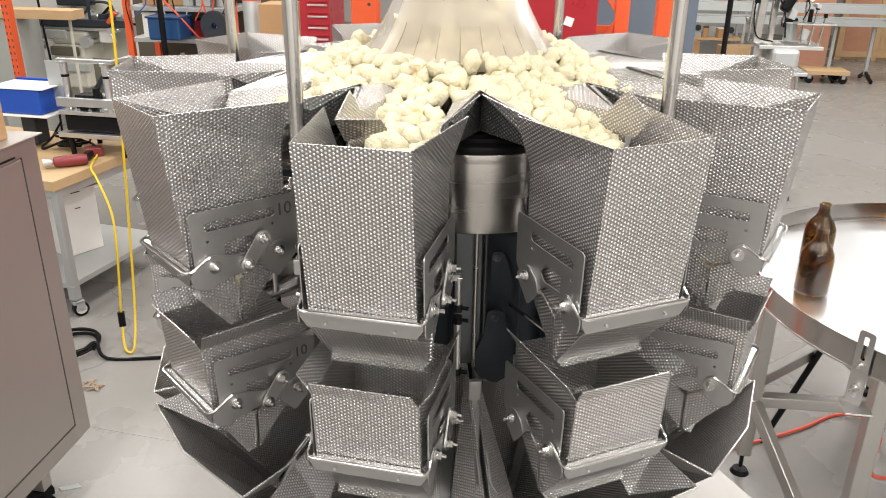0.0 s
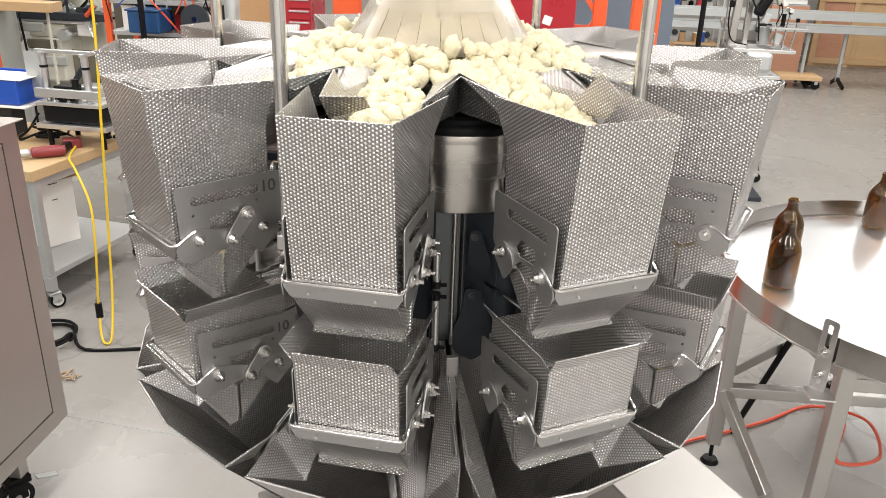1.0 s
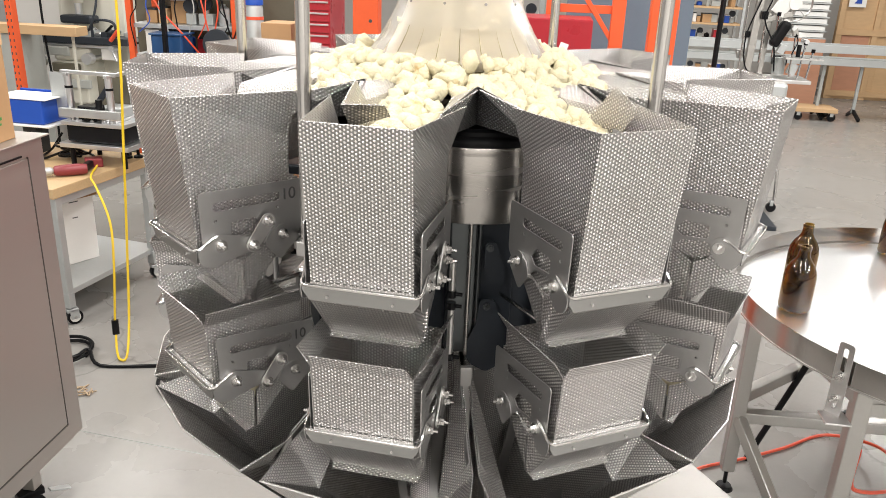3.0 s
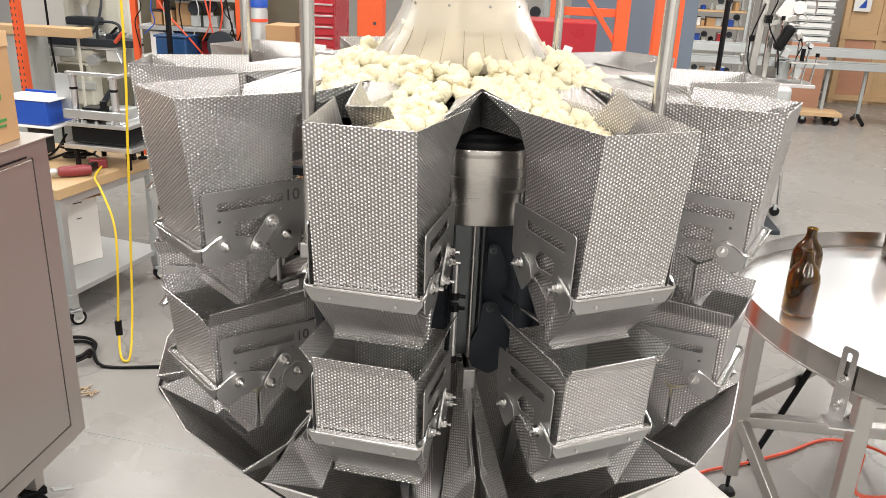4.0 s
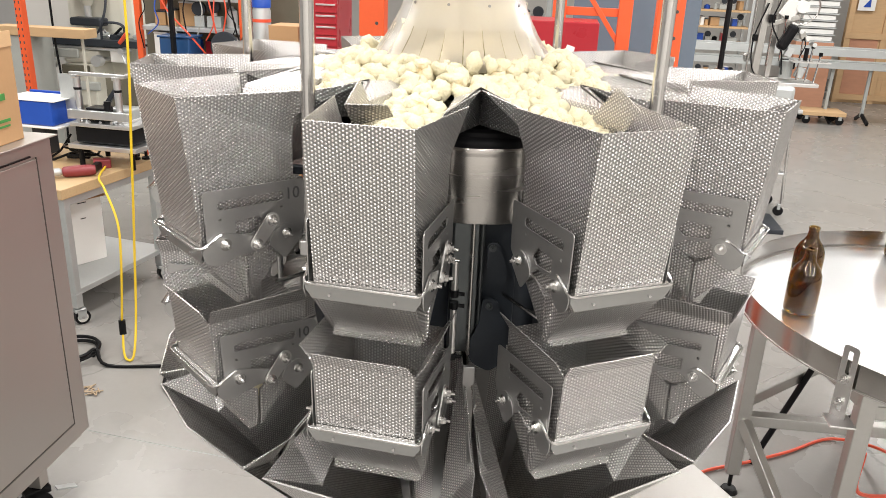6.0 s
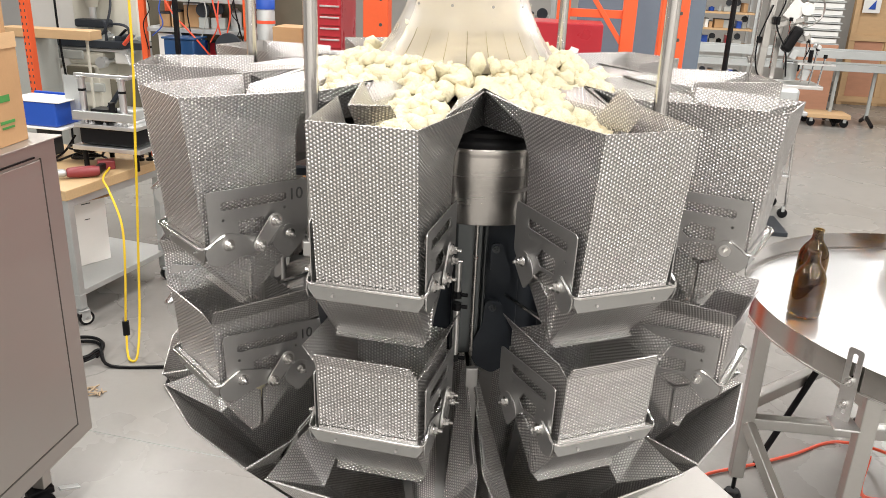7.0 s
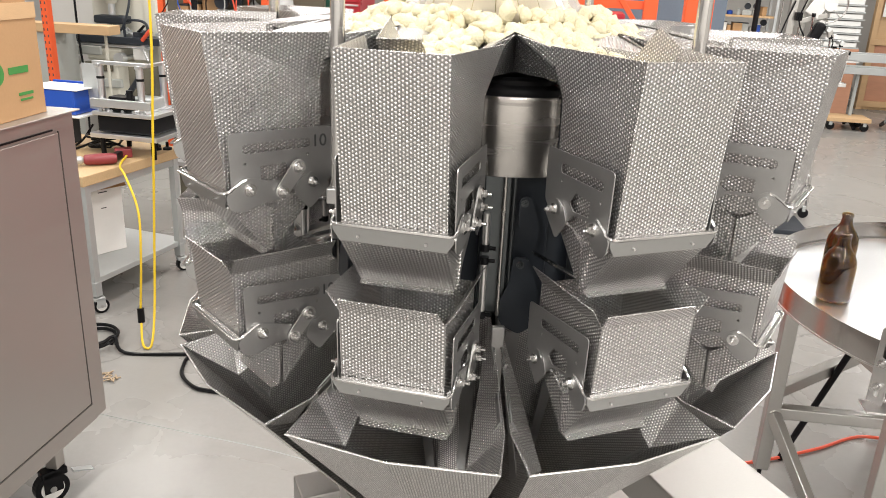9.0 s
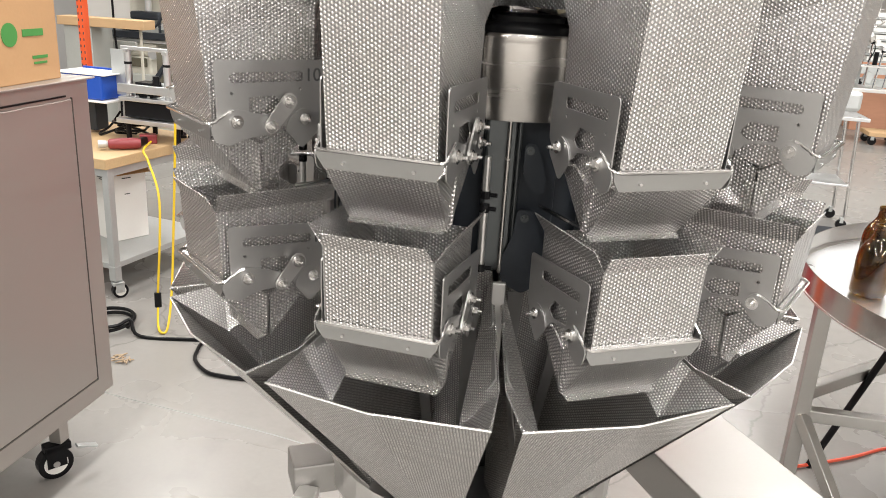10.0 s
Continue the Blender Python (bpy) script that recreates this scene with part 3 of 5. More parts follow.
def housing(root, h, r):
    a = radians(TH + 18 + 36 * h)
    d = Vector((math.sin(a), -math.cos(a), 0))
    side = Vector((math.cos(a), math.sin(a), 0))
    c = d * r + side * 0.022
    up = Vector((0, 0, 1))
    def shell(profile, seg=48):
        """A body with a broad, gently bowed front, from (scale, height) pairs."""
        bm = bmesh.new()
        rings = []
        for k, z in profile:
            ring = []
            for j in range(seg):
                t = 2 * math.pi * j / seg
                cx, cy = math.cos(t), math.sin(t)
                v = c + side * (k * 0.080 * math.copysign(abs(cx) ** 0.72, cx)) + d * (k * 0.044 * math.copysign(abs(cy) ** 0.80, cy)) + up * z
                ring.append(bm.verts.new(v))
            rings.append(ring)
        for p, q in zip(rings, rings[1:]):
            for j in range(seg):
                bm.faces.new((p[j], p[(j + 1) % seg], q[(j + 1) % seg], q[j]))
        bm.faces.new(rings[0])
        bm.faces.new(rings[-1])
        bmesh.ops.recalc_face_normals(bm, faces=bm.faces)
        return bm
    part("motor_housing", shell([(0.975, 1.652), (1.0, 1.655), (1.0, 1.783), (0.988, 1.786), (0.988, 1.789), (0.998, 1.792), (0.992, 1.798), (0.96, 1.803)]), "housing", root, "brushed stainless motor housing", True)
    part("cap", shell([(0.95, 1.8035), (0.98, 1.807), (0.97, 1.816), (0.90, 1.820), (0.80, 1.824), (0.82, 1.832), (0.70, 1.838), (0.20, 1.838)], 32), "black", root, "glossy black rubber cap", True)
    rot = Matrix((side, d, up)).transposed()
    # folded column: pale left web, dark right flange
    p = d * 0.325 + side * 0.012
    part("post", box(p - side * 0.022 + up * 1.51, (0.06, 0.03, 0.30), 0.006, rot), "post", root)
    part("post_edge", box(p + d * 0.020 - side * 0.010 + up * 1.51, (0.008, 0.022, 0.30), 0.003, rot), "housing", root, "bare folded steel edge")
    part("flange", box(p - d * 0.02 + side * 0.045 + up * 1.51, (0.085, 0.012, 0.30), 0.004, rot), "dark", root, "dark painted flange")
    for zz in (1.62, 1.40):
        q = p + side * 0.004 + up * zz
        part("bolt", rod(q, q + d * 0.012, 0.005, 8), "post", root)
    part("divider", box(d * 0.40 + up * 1.22, (0.026, 0.012, 0.28), 0.002, rot), "plate", root, "smooth pale divider bar")
    c = lambda u, rr, z: d * rr + side * u + up * z
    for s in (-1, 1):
        part("gap_cover", sheet([[c(0, 0.352, 1.919), c(0, 0.360, 1.850), c(s * 0.062, 0.470, 1.850), c(s * 0.066, 0.475, 1.897)]], 0.002), "dimple_shaded", root, "dimpled cover sheet with shade put into its colour")
    part("ridge", rod(p + d * 0.017 + side * 0.010 + up * 1.40, p + d * 0.017 + side * 0.010 + up * 1.65, 0.004, 10), "post", root, "rolled ridge in the column", True)
    # two dark levers on the right flange, and the pull rod between them
    lever = {1.600: [(-0.010, 0.012), (0.012, 0.012), (0.034, -0.050), (0.030, -0.082), (0.012, -0.078), (-0.010, -0.045)],
             1.472: [(-0.014, 0.016), (0.016, 0.014), (0.040, -0.060), (0.042, -0.128), (0.006, -0.152), (-0.030, -0.132), (-0.046, -0.098), (-0.020, -0.040)]}
    for zz, shape in lever.items():
        q = p + side * 0.030 + d * 0.024 + up * zz
        m = Matrix.Translation(q) @ rot.to_4x4() @ Matrix(((1, 0, 0, 0), (0, 0, 1, 0), (0, 1, 0, 0), (0, 0, 0, 1)))
        part("bracket", flat([rounded(shape, 0.010)], 0.006, m), "dark", root, "dark lever bracket")
        bm = rod(q, q + d * 0.006, 0.0078, 16)
        add_rod(bm, q + d * 0.005, q + d * 0.011, 0.0052, 6)
        add_rod(bm, q + d * 0.010, q + d * 0.016, 0.0026, 8)
        part("lever_bolt", bm, "post", root)
    q = p + side * 0.060 + up * 1.49
    part("pull_rod", rod(q, q + side * 0.060 + d * 0.14, 0.0045, 8), "polish", root)
    # slim dampers with black ends
    for z0, z1 in ((1.600, 1.532), (1.507, 1.396)):
        q = d * 0.422 - side * 0.039
        part("damper", rod(q + up * z1, q + up * z0, 0.0065, 12), "steel", root, "slim steel damper", True)
        for zz in (z1, z0) if z0 < 1.55 else (z1,):
            bm = rod(q + up * (zz - 0.007), q + up * (zz + 0.007), 0.009, 10)
            add_rod(bm, q + up * zz, q + up * zz + side * 0.02 + d * 0.006, 0.004, 8)
            part("damper_end", bm, "black", root)


frame_root = thing("weigher_frame", "central weigher column with stainless motor housings", "machine frame")
part("column", rod((0, 0, 1.36), (0, 0, 1.80), 0.30, 40), "dark", frame_root, "dark painted round column", True)
for h in range(10):
    housing(frame_root, h, 0.316)
part("core", rod((0, 0, 0.78), (0, 0, 1.37), 0.16, 32), "post", frame_root, "inner core tube", True)
part("cross_beam", bar((-0.40, -0.22, 0.74), (0.62, 0.40, 0.74), 0.10, 0.08, 0.004), "base", frame_root, "beam between column and base")
part("base_ring", lathe([(0.0, 0.72), (0.36, 0.72), (0.36, 0.80), (0.0, 0.80)], 40), "steel", frame_root)
out = Vector((0.52, -0.854, 0))
across = Vector((0.854, 0.52, 0))
rot = Matrix((across, -out, Vector((0, 0, 1)))).transposed()
c0 = across * 0.555
part("base_arm", box(c0 - out * 0.05 + Vector((0, 0, 0.74)), (0.29, 1.5, 0.12), 0.004, rot), "base", frame_root, "broad smooth stainless base beam")
for e in (-0.70, 0.60):
    q = c0 + out * e
    part("leg", bar(q + Vector((0, 0, 0.02)), q + Vector((0, 0, 0.68)), 0.06, 0.06, 0.004), "steel", frame_root)
    part("foot", rod(q, q + Vector((0, 0, 0.03)), 0.045, 20), "black", frame_root, "black levelling foot")
for q in (Vector((-0.34, -0.27, 0)), Vector((-0.30, 0.30, 0)), Vector((0.10, 0.34, 0))):
    part("leg", bar(q + Vector((0, 0, 0.02)), q + Vector((0, 0, 0.73)), 0.05, 0.05, 0.004), "steel", frame_root)
    part("foot", rod(q, q + Vector((0, 0, 0.03)), 0.045, 20), "black", frame_root, "black levelling foot")

for ang in (-18, 54, 162, -90):
    a = radians(TH + ang)
    c = Vector((math.sin(a), -math.cos(a), 0)) * 0.53
    rod_root = solo("support_rod", rod(c + Vector((0, 0, 1.62)), c + Vector((0, 0, 2.75)), 0.0125, 24), "polish", "polished stainless rod that carries the infeed funnel", "rod", group="four funnel rods", smooth=True)
    part("clamp_arm", bar(c + Vector((0, 0, 1.63)), c * 0.56 + Vector((0, 0, 1.63)), 0.022, 0.02, 0.002), "dark", rod_root, "dark arm to the column")
    part("clamp", box(c + Vector((0, 0, 1.63)), (0.035, 0.035, 0.03), 0.003), "plate", rod_root, "pale clamp block")

# ---- funnel with slit skirt ----
funnel = thing("infeed_funnel", "translucent milky plastic infeed funnel with slit skirt", "funnel")
part("cone", lathe([(0.150, 2.45), (0.128, 2.20), (0.127, 2.075), (0.140, 2.040), (0.1575, 2.005), (0.156, 2.005), (0.1385, 2.040), (0.1255, 2.075), (0.1265, 2.20), (0.1485, 2.45)], 64), "milky", funnel, "milky plastic sleeve", True)
rng = random.Random(11)
for k in range(26):
    gap = rng.choice((0.002, 0.002, 0.004, 0.012, 0.035))
    a0, a1 = 2 * math.pi * (k + gap) / 26, 2 * math.pi * (k + 1 - gap) / 26
    flare = 0.206 + 0.020 * rng.random()
    low = 1.912 + 0.026 * rng.random()
    prof = [(0.158, 2.006), (0.166, 1.990), (0.178, 1.972), (0.194, 1.950), (flare, low)]
    bm = bmesh.new()
    rows = []
    for j, (r, z) in enumerate(prof):
        sq = (a1 - a0) * (0.006 * j)
        rows.append([bm.verts.new(((r) * math.cos(a0 + sq + (a1 - a0 - 2 * sq) * i / 3), r * math.sin(a0 + sq + (a1 - a0 - 2 * sq) * i / 3), z)) for i in range(4)])
    for p, q in zip(rows, rows[1:]):
        for i in range(3):
            bm.faces.new((p[i], p[i + 1], q[i + 1], q[i]))
    bmesh.ops.solidify(bm, geom=list(bm.faces), thickness=0.0015)
    bmesh.ops.recalc_face_normals(bm, faces=bm.faces)
    part("strip", bm, "milky", funnel, "", True)
for k in range(10):
    a = 2 * math.pi * (k + 0.3) / 10
    d = Vector((math.cos(a), math.sin(a), 0))
    part("rivet", rod(d * 0.136 + Vector((0, 0, 2.052)), d * 0.1385 + Vector((0, 0, 2.052)), 0.003, 8), "plate", funnel)

# ---- snack ----


def puff_shapes(n=7):
    out = []
    for k in range(n):
        bm = bmesh.new()
        bmesh.ops.create_icosphere(bm, subdivisions=2, radius=1.0)
        for v in bm.verts:
            p = v.co.copy()
            w = noise.noise(p * 1.2 + Vector((k * 7.3, 0, 0))) * 0.62 + noise.noise(p * 2.4 + Vector((0, k * 5.1, 0))) * 0.42 + noise.noise(p * 4.6 + Vector((0, 0, k * 3.7))) * 0.10
            v.co = p * (1.0 + w)
        vs = np.array([v.co[:] for v in bm.verts])
        fs = np.array([[v.index for v in f.verts] for f in bm.faces])
        bm.free()
        out.append((vs, fs))
    return out


PUFFS = puff_shapes()


def puff_mesh(places, name):
    """One mesh of many pieces: places are (x, y, z, radius)."""
    rs = np.random.RandomState(5)
    av, af, n = [], [], 0
    for x, y, z, r in places:
        vs, fs = PUFFS[rs.randint(len(PUFFS))]
        m = np.array(Euler(rs.rand(3) * 6.28).to_matrix())
        v = (vs * (r * (0.8 + 0.4 * rs.rand(3)))) @ m.T + (x, y, z)
        av.append(v)
        af.append(fs + n)
        n += len(v)
    me = bpy.data.meshes.new(name)
    me.from_pydata(np.concatenate(av).tolist(), [], np.concatenate(af).tolist())
    for p in me.polygons:
        p.use_smooth = True
    me.materials.append(M["puff"])
    return me


rng = random.Random(4)
places = []
while len(places) < 950:
    r, a = 0.60 * math.sqrt(rng.random()), rng.random() * 360
    off = (a - TH + 18) % 36 - 18
    u = abs(r * math.sin(radians(off)))
    if r > 0.33 and u > 0.078 - 0.024 * (r > 0.46):
        continue
    near = min(abs((a - TH - 36 * k + 180) % 360 - 180) for k in (0, 1)) < 18
    if r > 0.34 and not near and rng.random() < 0.72:
        continue
    if r > 0.46 and (not near or rng.random() < 0.25):
        continue
    z = 1.848 + 0.125 * max(0, 1 - r / 0.45) - 0.10 * max(0, r - 0.50) + rng.random() * 0.016
    b = radians(a)
    places.append((r * math.sin(b), -r * math.cos(b), z, 0.014 + 0.007 * rng.random()))
# more of it against the skirt, inside and over its ends
for k in range(300):
    b, z = rng.random() * 6.283, 1.915 + 0.125 * rng.random() ** 1.4
    lim = 0.205 - 0.62 * (z - 1.93) if z < 2.0 else 0.155
    r = lim - 0.028 - 0.02 * rng.random()
    places.append((r * math.sin(b), -r * math.cos(b), z, 0.015 + 0.006 * rng.random()))
for k in range(110):
    b, r = rng.random() * 6.283, 0.218 + 0.05 * rng.random()
    places.append((r * math.sin(b), -r * math.cos(b), 1.938 - 0.55 * (r - 0.218) + 0.012 * rng.random(), 0.014 + 0.007 * rng.random()))
heap = new("snack_heap", puff_mesh(places, "snack_heap"))
tagged(heap, "heap of pale yellow puffed snack pieces on the feeder pans", "snack", kind="stuff")

# numbers pressed on one flank
for kind_name, q, sz in (("feed_hopper", (0.504, 1.716), 0.032), ("weigh_hopper", (0.491, 1.422), 0.030)):
    hop = HEADS[kind_name, -1]
    zb = 1.645 if kind_name == "feed_hopper" else 1.362
    wf = 0.0870 if kind_name == "feed_hopper" else 0.0905
    m = Matrix.Translation((wf + 0.0118, -(q[0] - R0), q[1] - zb)) @ Matrix(((0, 0, 1, 0), (1, 0, 0, 0), (0, 1, 0, 0), (0, 0, 0, 1)))
    part("number", words("10", sz, m), "ink", hop, "dark engraved number")

# ---- control cabinet and carton ----
cab = thing("control_cabinet", "taupe brushed steel control cabinet on black casters", "cabinet", pose(-1.521, 0.707, 0))
part("body", box((-0.37, -0.50, 0.8995), (0.70, 1.0, 1.201), 0.005), "cab", cab)
part("top_sheet", box((-0.36, -0.50, 1.503), (0.73, 1.02, 0.006), 0.002), "cab", cab)
part("door", box((-0.017, -0.575, 0.91), (0.008, 0.95, 1.06), 0.003), "cab", cab, "flush side door with a fine seam")
part("seam", box((-0.0185, -0.575, 1.452), (0.009, 0.90, 0.006), 0.001), "black", cab, "dark slot")
for yy, zz, hy, hz in ((-0.098, 0.91, 0.003, 1.07), (-0.575, 0.376, 0.95, 0.003)):
    part("seam", box((-0.0148, yy, zz), (0.006, hy, hz)), "gap", cab, "fine door seam")
part("bottom_frame", box((-0.37, -0.50, 0.288), (0.66, 0.94, 0.024), 0.003), "cab", cab)


def caster(root, x, y, z, r=0.05, turn=0.0, mat="black", brake=True, stem=0.11):
    """Swivel caster: plate, fork, wheel with pale hub."""
    rot = Matrix.Rotation(turn, 3, "Z")
    w = lambda a, b, c: Vector((x, y, z)) + rot @ Vector((a, b, c))
    part("caster_stem", bar(w(0, 0, 2 * r + 0.02), w(0, 0, 2 * r + stem), 0.05, 0.05, 0.003), "cab" if mat == "black" else "galv", root)
    fork = box((0, 0, 0), (1.5 * r, 0.052, 0.5 * r), 0.006)
    bmesh.ops.transform(fork, matrix=Matrix.Translation(w(0.2 * r, 0, 2 * r)) @ rot.to_4x4(), verts=fork.verts)
    for s in (-1, 1):
        add_box(fork, w(0.35 * r, s * 0.024, 1.45 * r), (1.1 * r, 0.004, 1.3 * r), rot)
    part("caster_fork", fork, mat, root)
    wheel = part("caster_wheel", rod(w(0.4 * r, -0.019, r), w(0.4 * r, 0.019, r), r, 28), "black", root, "black rubber wheel")
    part("hub", rod(w(0.4 * r, -0.0215, r), w(0.4 * r, 0.0215, r), 0.68 * r, 24), "white", wheel, "pale hub")
    part("axle", rod(w(0.4 * r, -0.028, r), w(0.4 * r, 0.028, r), 0.2 * r, 10), "plate", wheel)
    if brake:
        part("brake_pedal", bar(w(-0.9 * r, 0, 1.6 * r), w(-2.1 * r, 0, 1.2 * r), 0.03, 0.008, 0.002), "galv", root)


for y in (-0.20, -0.85):
    for x in (-0.13, -0.62):
        caster(cab, x, y, 0.0, 0.064, radians(-125), "black", True, 0.151)

BX = pose(-1.575, 0.62, 1.506, 0, 0, 3)
carton = solo("carton", box((-0.17, -0.24, 0.17), (0.34, 0.48, 0.34), 0.004), "card", "brown cardboard carton with green print on the cabinet", "carton", BX)
part("tape", box((0.0015, -0.24, 0.335), (0.002, 0.48, 0.05), 0.0005), "ply", carton, "clear brown tape")
for yy, zz, ww, hh in ((-0.125, 0.155, 0.10, 0.022), (-0.10, 0.078, 0.075, 0.010), (-0.10, 0.060, 0.065, 0.007)):
    part("print", box((0.0012, yy, zz), (0.0014, ww, hh)), "print", carton, "green printed bar")
bm = rod((0.0005, -0.235, 0.152), (0.002, -0.235, 0.152), 0.036, 28)
part("print_disc", bm, "print", carton, "green printed disc")
solo("carton", box((-0.15, -0.2, 0.15), (0.30, 0.42, 0.28), 0.004), "card", "smaller brown carton on top of another", "carton", BX @ pose(-0.02, -0.02, 0.331, 0, 0, 4))

# ---- work bench ----
BZ = 0.845
bench = thing("work_bench", "maple-topped work bench with pale steel legs on casters", "work bench", pose(-2.465, 2.065, 0, 0, 0, -10))
part("top", box((-0.80, 0.45, BZ - 0.03), (1.6, 0.90, 0.06), 0.004), "wood", bench)
part("shelf", box((-0.80, 0.45, 0.20), (1.56, 0.86, 0.035), 0.003), "galv", bench, "pale grey lower shelf")
for x, y in ((-0.03, 0.04), (-0.03, 0.82), (-1.52, 0.04), (-1.52, 0.82)):
    part("leg", bar((x, y, 0.12), (x, y, BZ - 0.06), 0.045, 0.045, 0.003), "galv", bench)
    caster(bench, x, y, 0.0, 0.045, radians(60), "galv", False)
for a, b in (((-0.03, 0.04), (-0.03, 0.82)), ((-0.03, 0.04), (-1.52, 0.04))):
    part("rail", bar((*a, BZ - 0.085), (*b, BZ - 0.085), 0.03, 0.045, 0.003), "galv", bench)
BM = bench.matrix_basis.copy()

wb = solo("storage_box", box((0, 0, 0.24), (0.24, 0.24, 0.48), 0.003), "white", "tall white storage carton on the bench shelf", "carton", pose(-2.76, 2.60, 0.2185, 0, 0, -28))
part("flap", box((0.16, 0.0, 0.47), (0.10, 0.22, 0.003), 0.001, Euler((0, radians(35), 0)).to_matrix()), "card", wb, "open brown flap")
part("flap", box((-0.15, -0.06, 0.47), (0.09, 0.22, 0.003), 0.001, Euler((0, radians(-40), 0)).to_matrix()), "card", wb, "open brown flap")
for k, (u, z, w) in enumerate(((0.02, 0.40, 0.10), (0.02, 0.388, 0.06))):
    part("print", box((u, -0.121, z), (w, 0.0015, 0.007)), "ink", wb, "small dark print")
    part("print", box((0.121, u - 0.03, z - 0.09 * k), (0.0015, w * 0.6, 0.006)), "ink", wb, "small dark print")

# drill on the bench
drill = thing("power_drill", "dark red and grey power drill lying on the bench", "drill", pose(-2.52, 2.36, BZ + 0.036, 0, 0, 35))
bm = lathe([(0, -0.10), (0.022, -0.10), (0.030, -0.09), (0.034, -0.03), (0.034, 0.05), (0.026, 0.08), (0, 0.08)], 16)
bmesh.ops.transform(bm, matrix=Matrix.Rotation(radians(90), 4, "Y"), verts=bm.verts)
part("motor_body", bm, "maroon", drill, "", True)
bm = lathe([(0, 0.0), (0.014, 0.0), (0.024, -0.015), (0.024, -0.055), (0, -0.055)], 16)
bmesh.ops.transform(bm, matrix=Matrix.Translation((-0.10, 0, 0)) @ Matrix.Rotation(radians(90), 4, "Y"), verts=bm.verts)
part("chuck", bm, "galv", drill, "grey chuck", True)
part("handle", bar((0.05, 0.01, -0.005), (0.11, 0.15, -0.01), 0.04, 0.045, 0.01), "black", drill, "black grip")
part("battery", box((0.13, 0.18, -0.008), (0.10, 0.07, 0.055), 0.006), "maroon", drill)

# coil of black flex
pts = []
for k in range(40):
    a = k * 0.62
    pts.append((-0.36 + (0.085 + 0.03 * math.sin(k * 0.37)) * math.cos(a) + 0.02 * math.sin(k * 1.7), 0.60 + (0.075 + 0.025 * math.cos(k * 0.31)) * math.sin(a) + 0.015 * math.cos(k * 2.3), BZ + 0.012 + 0.0022 * k))
pts += [(-0.44, 0.52, BZ + 0.04), (-0.52, 0.50, BZ + 0.008), (-0.58, 0.56, BZ + 0.008), (-0.60, 0.66, BZ + 0.03), (-0.58, 0.74, BZ + 0.12)]
solo("power_flex", pipe(smooth_path(pts, 4), 0.0075, 8), "black", "tangled black power flex on the bench", "cable", BM, smooth=True)

# blue bin on its pedestal
bb = thing("blue_bin", "blue plastic bin with a white lid on a small stand", "bin", pose(-2.98, 2.74, BZ - 0.025, 0, 0, -4))
part("bin", box((0, 0, 0.335), (0.36, 0.30, 0.15), 0.012), "blue", bb)
part("lid", box((0.02, -0.03, 0.413), (0.38, 0.25, 0.006), 0.002), "white", bb, "thin white sheet over the bin")
part("rim", box((0, 0.14, 0.415), (0.37, 0.02, 0.016), 0.004), "blue", bb, "blue back rim")
part("tray", box((0.01, 0, 0.252), (0.42, 0.33, 0.012), 0.003), "white", bb, "white tray")
part("stand", box((-0.02, 0.02, 0.145), (0.10, 0.12, 0.205), 0.01), "dark", bb, "dark pedestal")

# aluminium case sealer on the bench
seal = thing("tape_sealer", "aluminium taping machine with black belt base", "machine", pose(-2.49, 2.72, BZ + 0.10, 0, 0, -4))
part("base", box((0.02, 0, 0.10), (0.38, 0.30, 0.10), 0.01), "black", seal, "black belt base")
part("bed", box((0.02, 0, 0.165), (0.42, 0.34, 0.025), 0.004), "alu", seal)
part("shelf", box((0.02, 0.0, 0.03), (0.46, 0.36, 0.03), 0.004), "alu", seal)
for x, y in ((-0.16, -0.13), (0.19, -0.13), (-0.16, 0.13), (0.19, 0.13)):
    part("foot", rod((x, y, -0.10), (x, y, 0.016), 0.016, 12), "black", seal, "black levelling foot")
for x, y in ((-0.14, -0.12), (0.13, -0.12), (0.13, 0.12)):
    p = part("post", rod((x, y, 0.17), (x, y, 0.46), 0.022, 16), "alu", seal, "round aluminium post", True)
    part("band", rod((x, y, 0.37), (x, y, 0.385), 0.0235, 16), "black", p)
for y in (-0.12,):
    part("beam", bar((-0.18, y, 0.465), (0.19, y, 0.465), 0.03, 0.022, 0.003), "alu", seal)
for x in (-0.14, 0.13):
    part("beam", bar((x, -0.15, 0.452), (x, 0.15 if x > 0 else -0.09, 0.452), 0.03, 0.02, 0.003), "alu", seal)
part("block", box((-0.02, -0.10, 0.225), (0.12, 0.10, 0.09), 0.006), "black", seal)
part("rail", bar((-0.19, -0.16, 0.23), (0.22, -0.16, 0.23), 0.03, 0.05, 0.003), "alu", seal)
part("guard", box((-0.265, -0.02, 0.30), (0.15, 0.004, 0.28), 0.001), "galv", seal, "grey guard plate")
part("drive_box", box((0.06, 0.04, 0.215), (0.16, 0.14, 0.07), 0.01), "galv", seal, "grey drive box")
part("knob", rod((0.05, -0.12, 0.26), (0.05, -0.12, 0.31), 0.02, 12), "black", seal)
for k in range(5):
    part("roller", rod((-0.14 + 0.075 * k, -0.15, 0.183), (-0.14 + 0.075 * k, 0.15, 0.183), 0.011, 10), "alu", seal, "small feed roller")
part("tape_arm", bar((-0.08, -0.02, 0.20), (0.10, -0.06, 0.40), 0.02, 0.03, 0.003), "dark", seal, "dark tape arm")
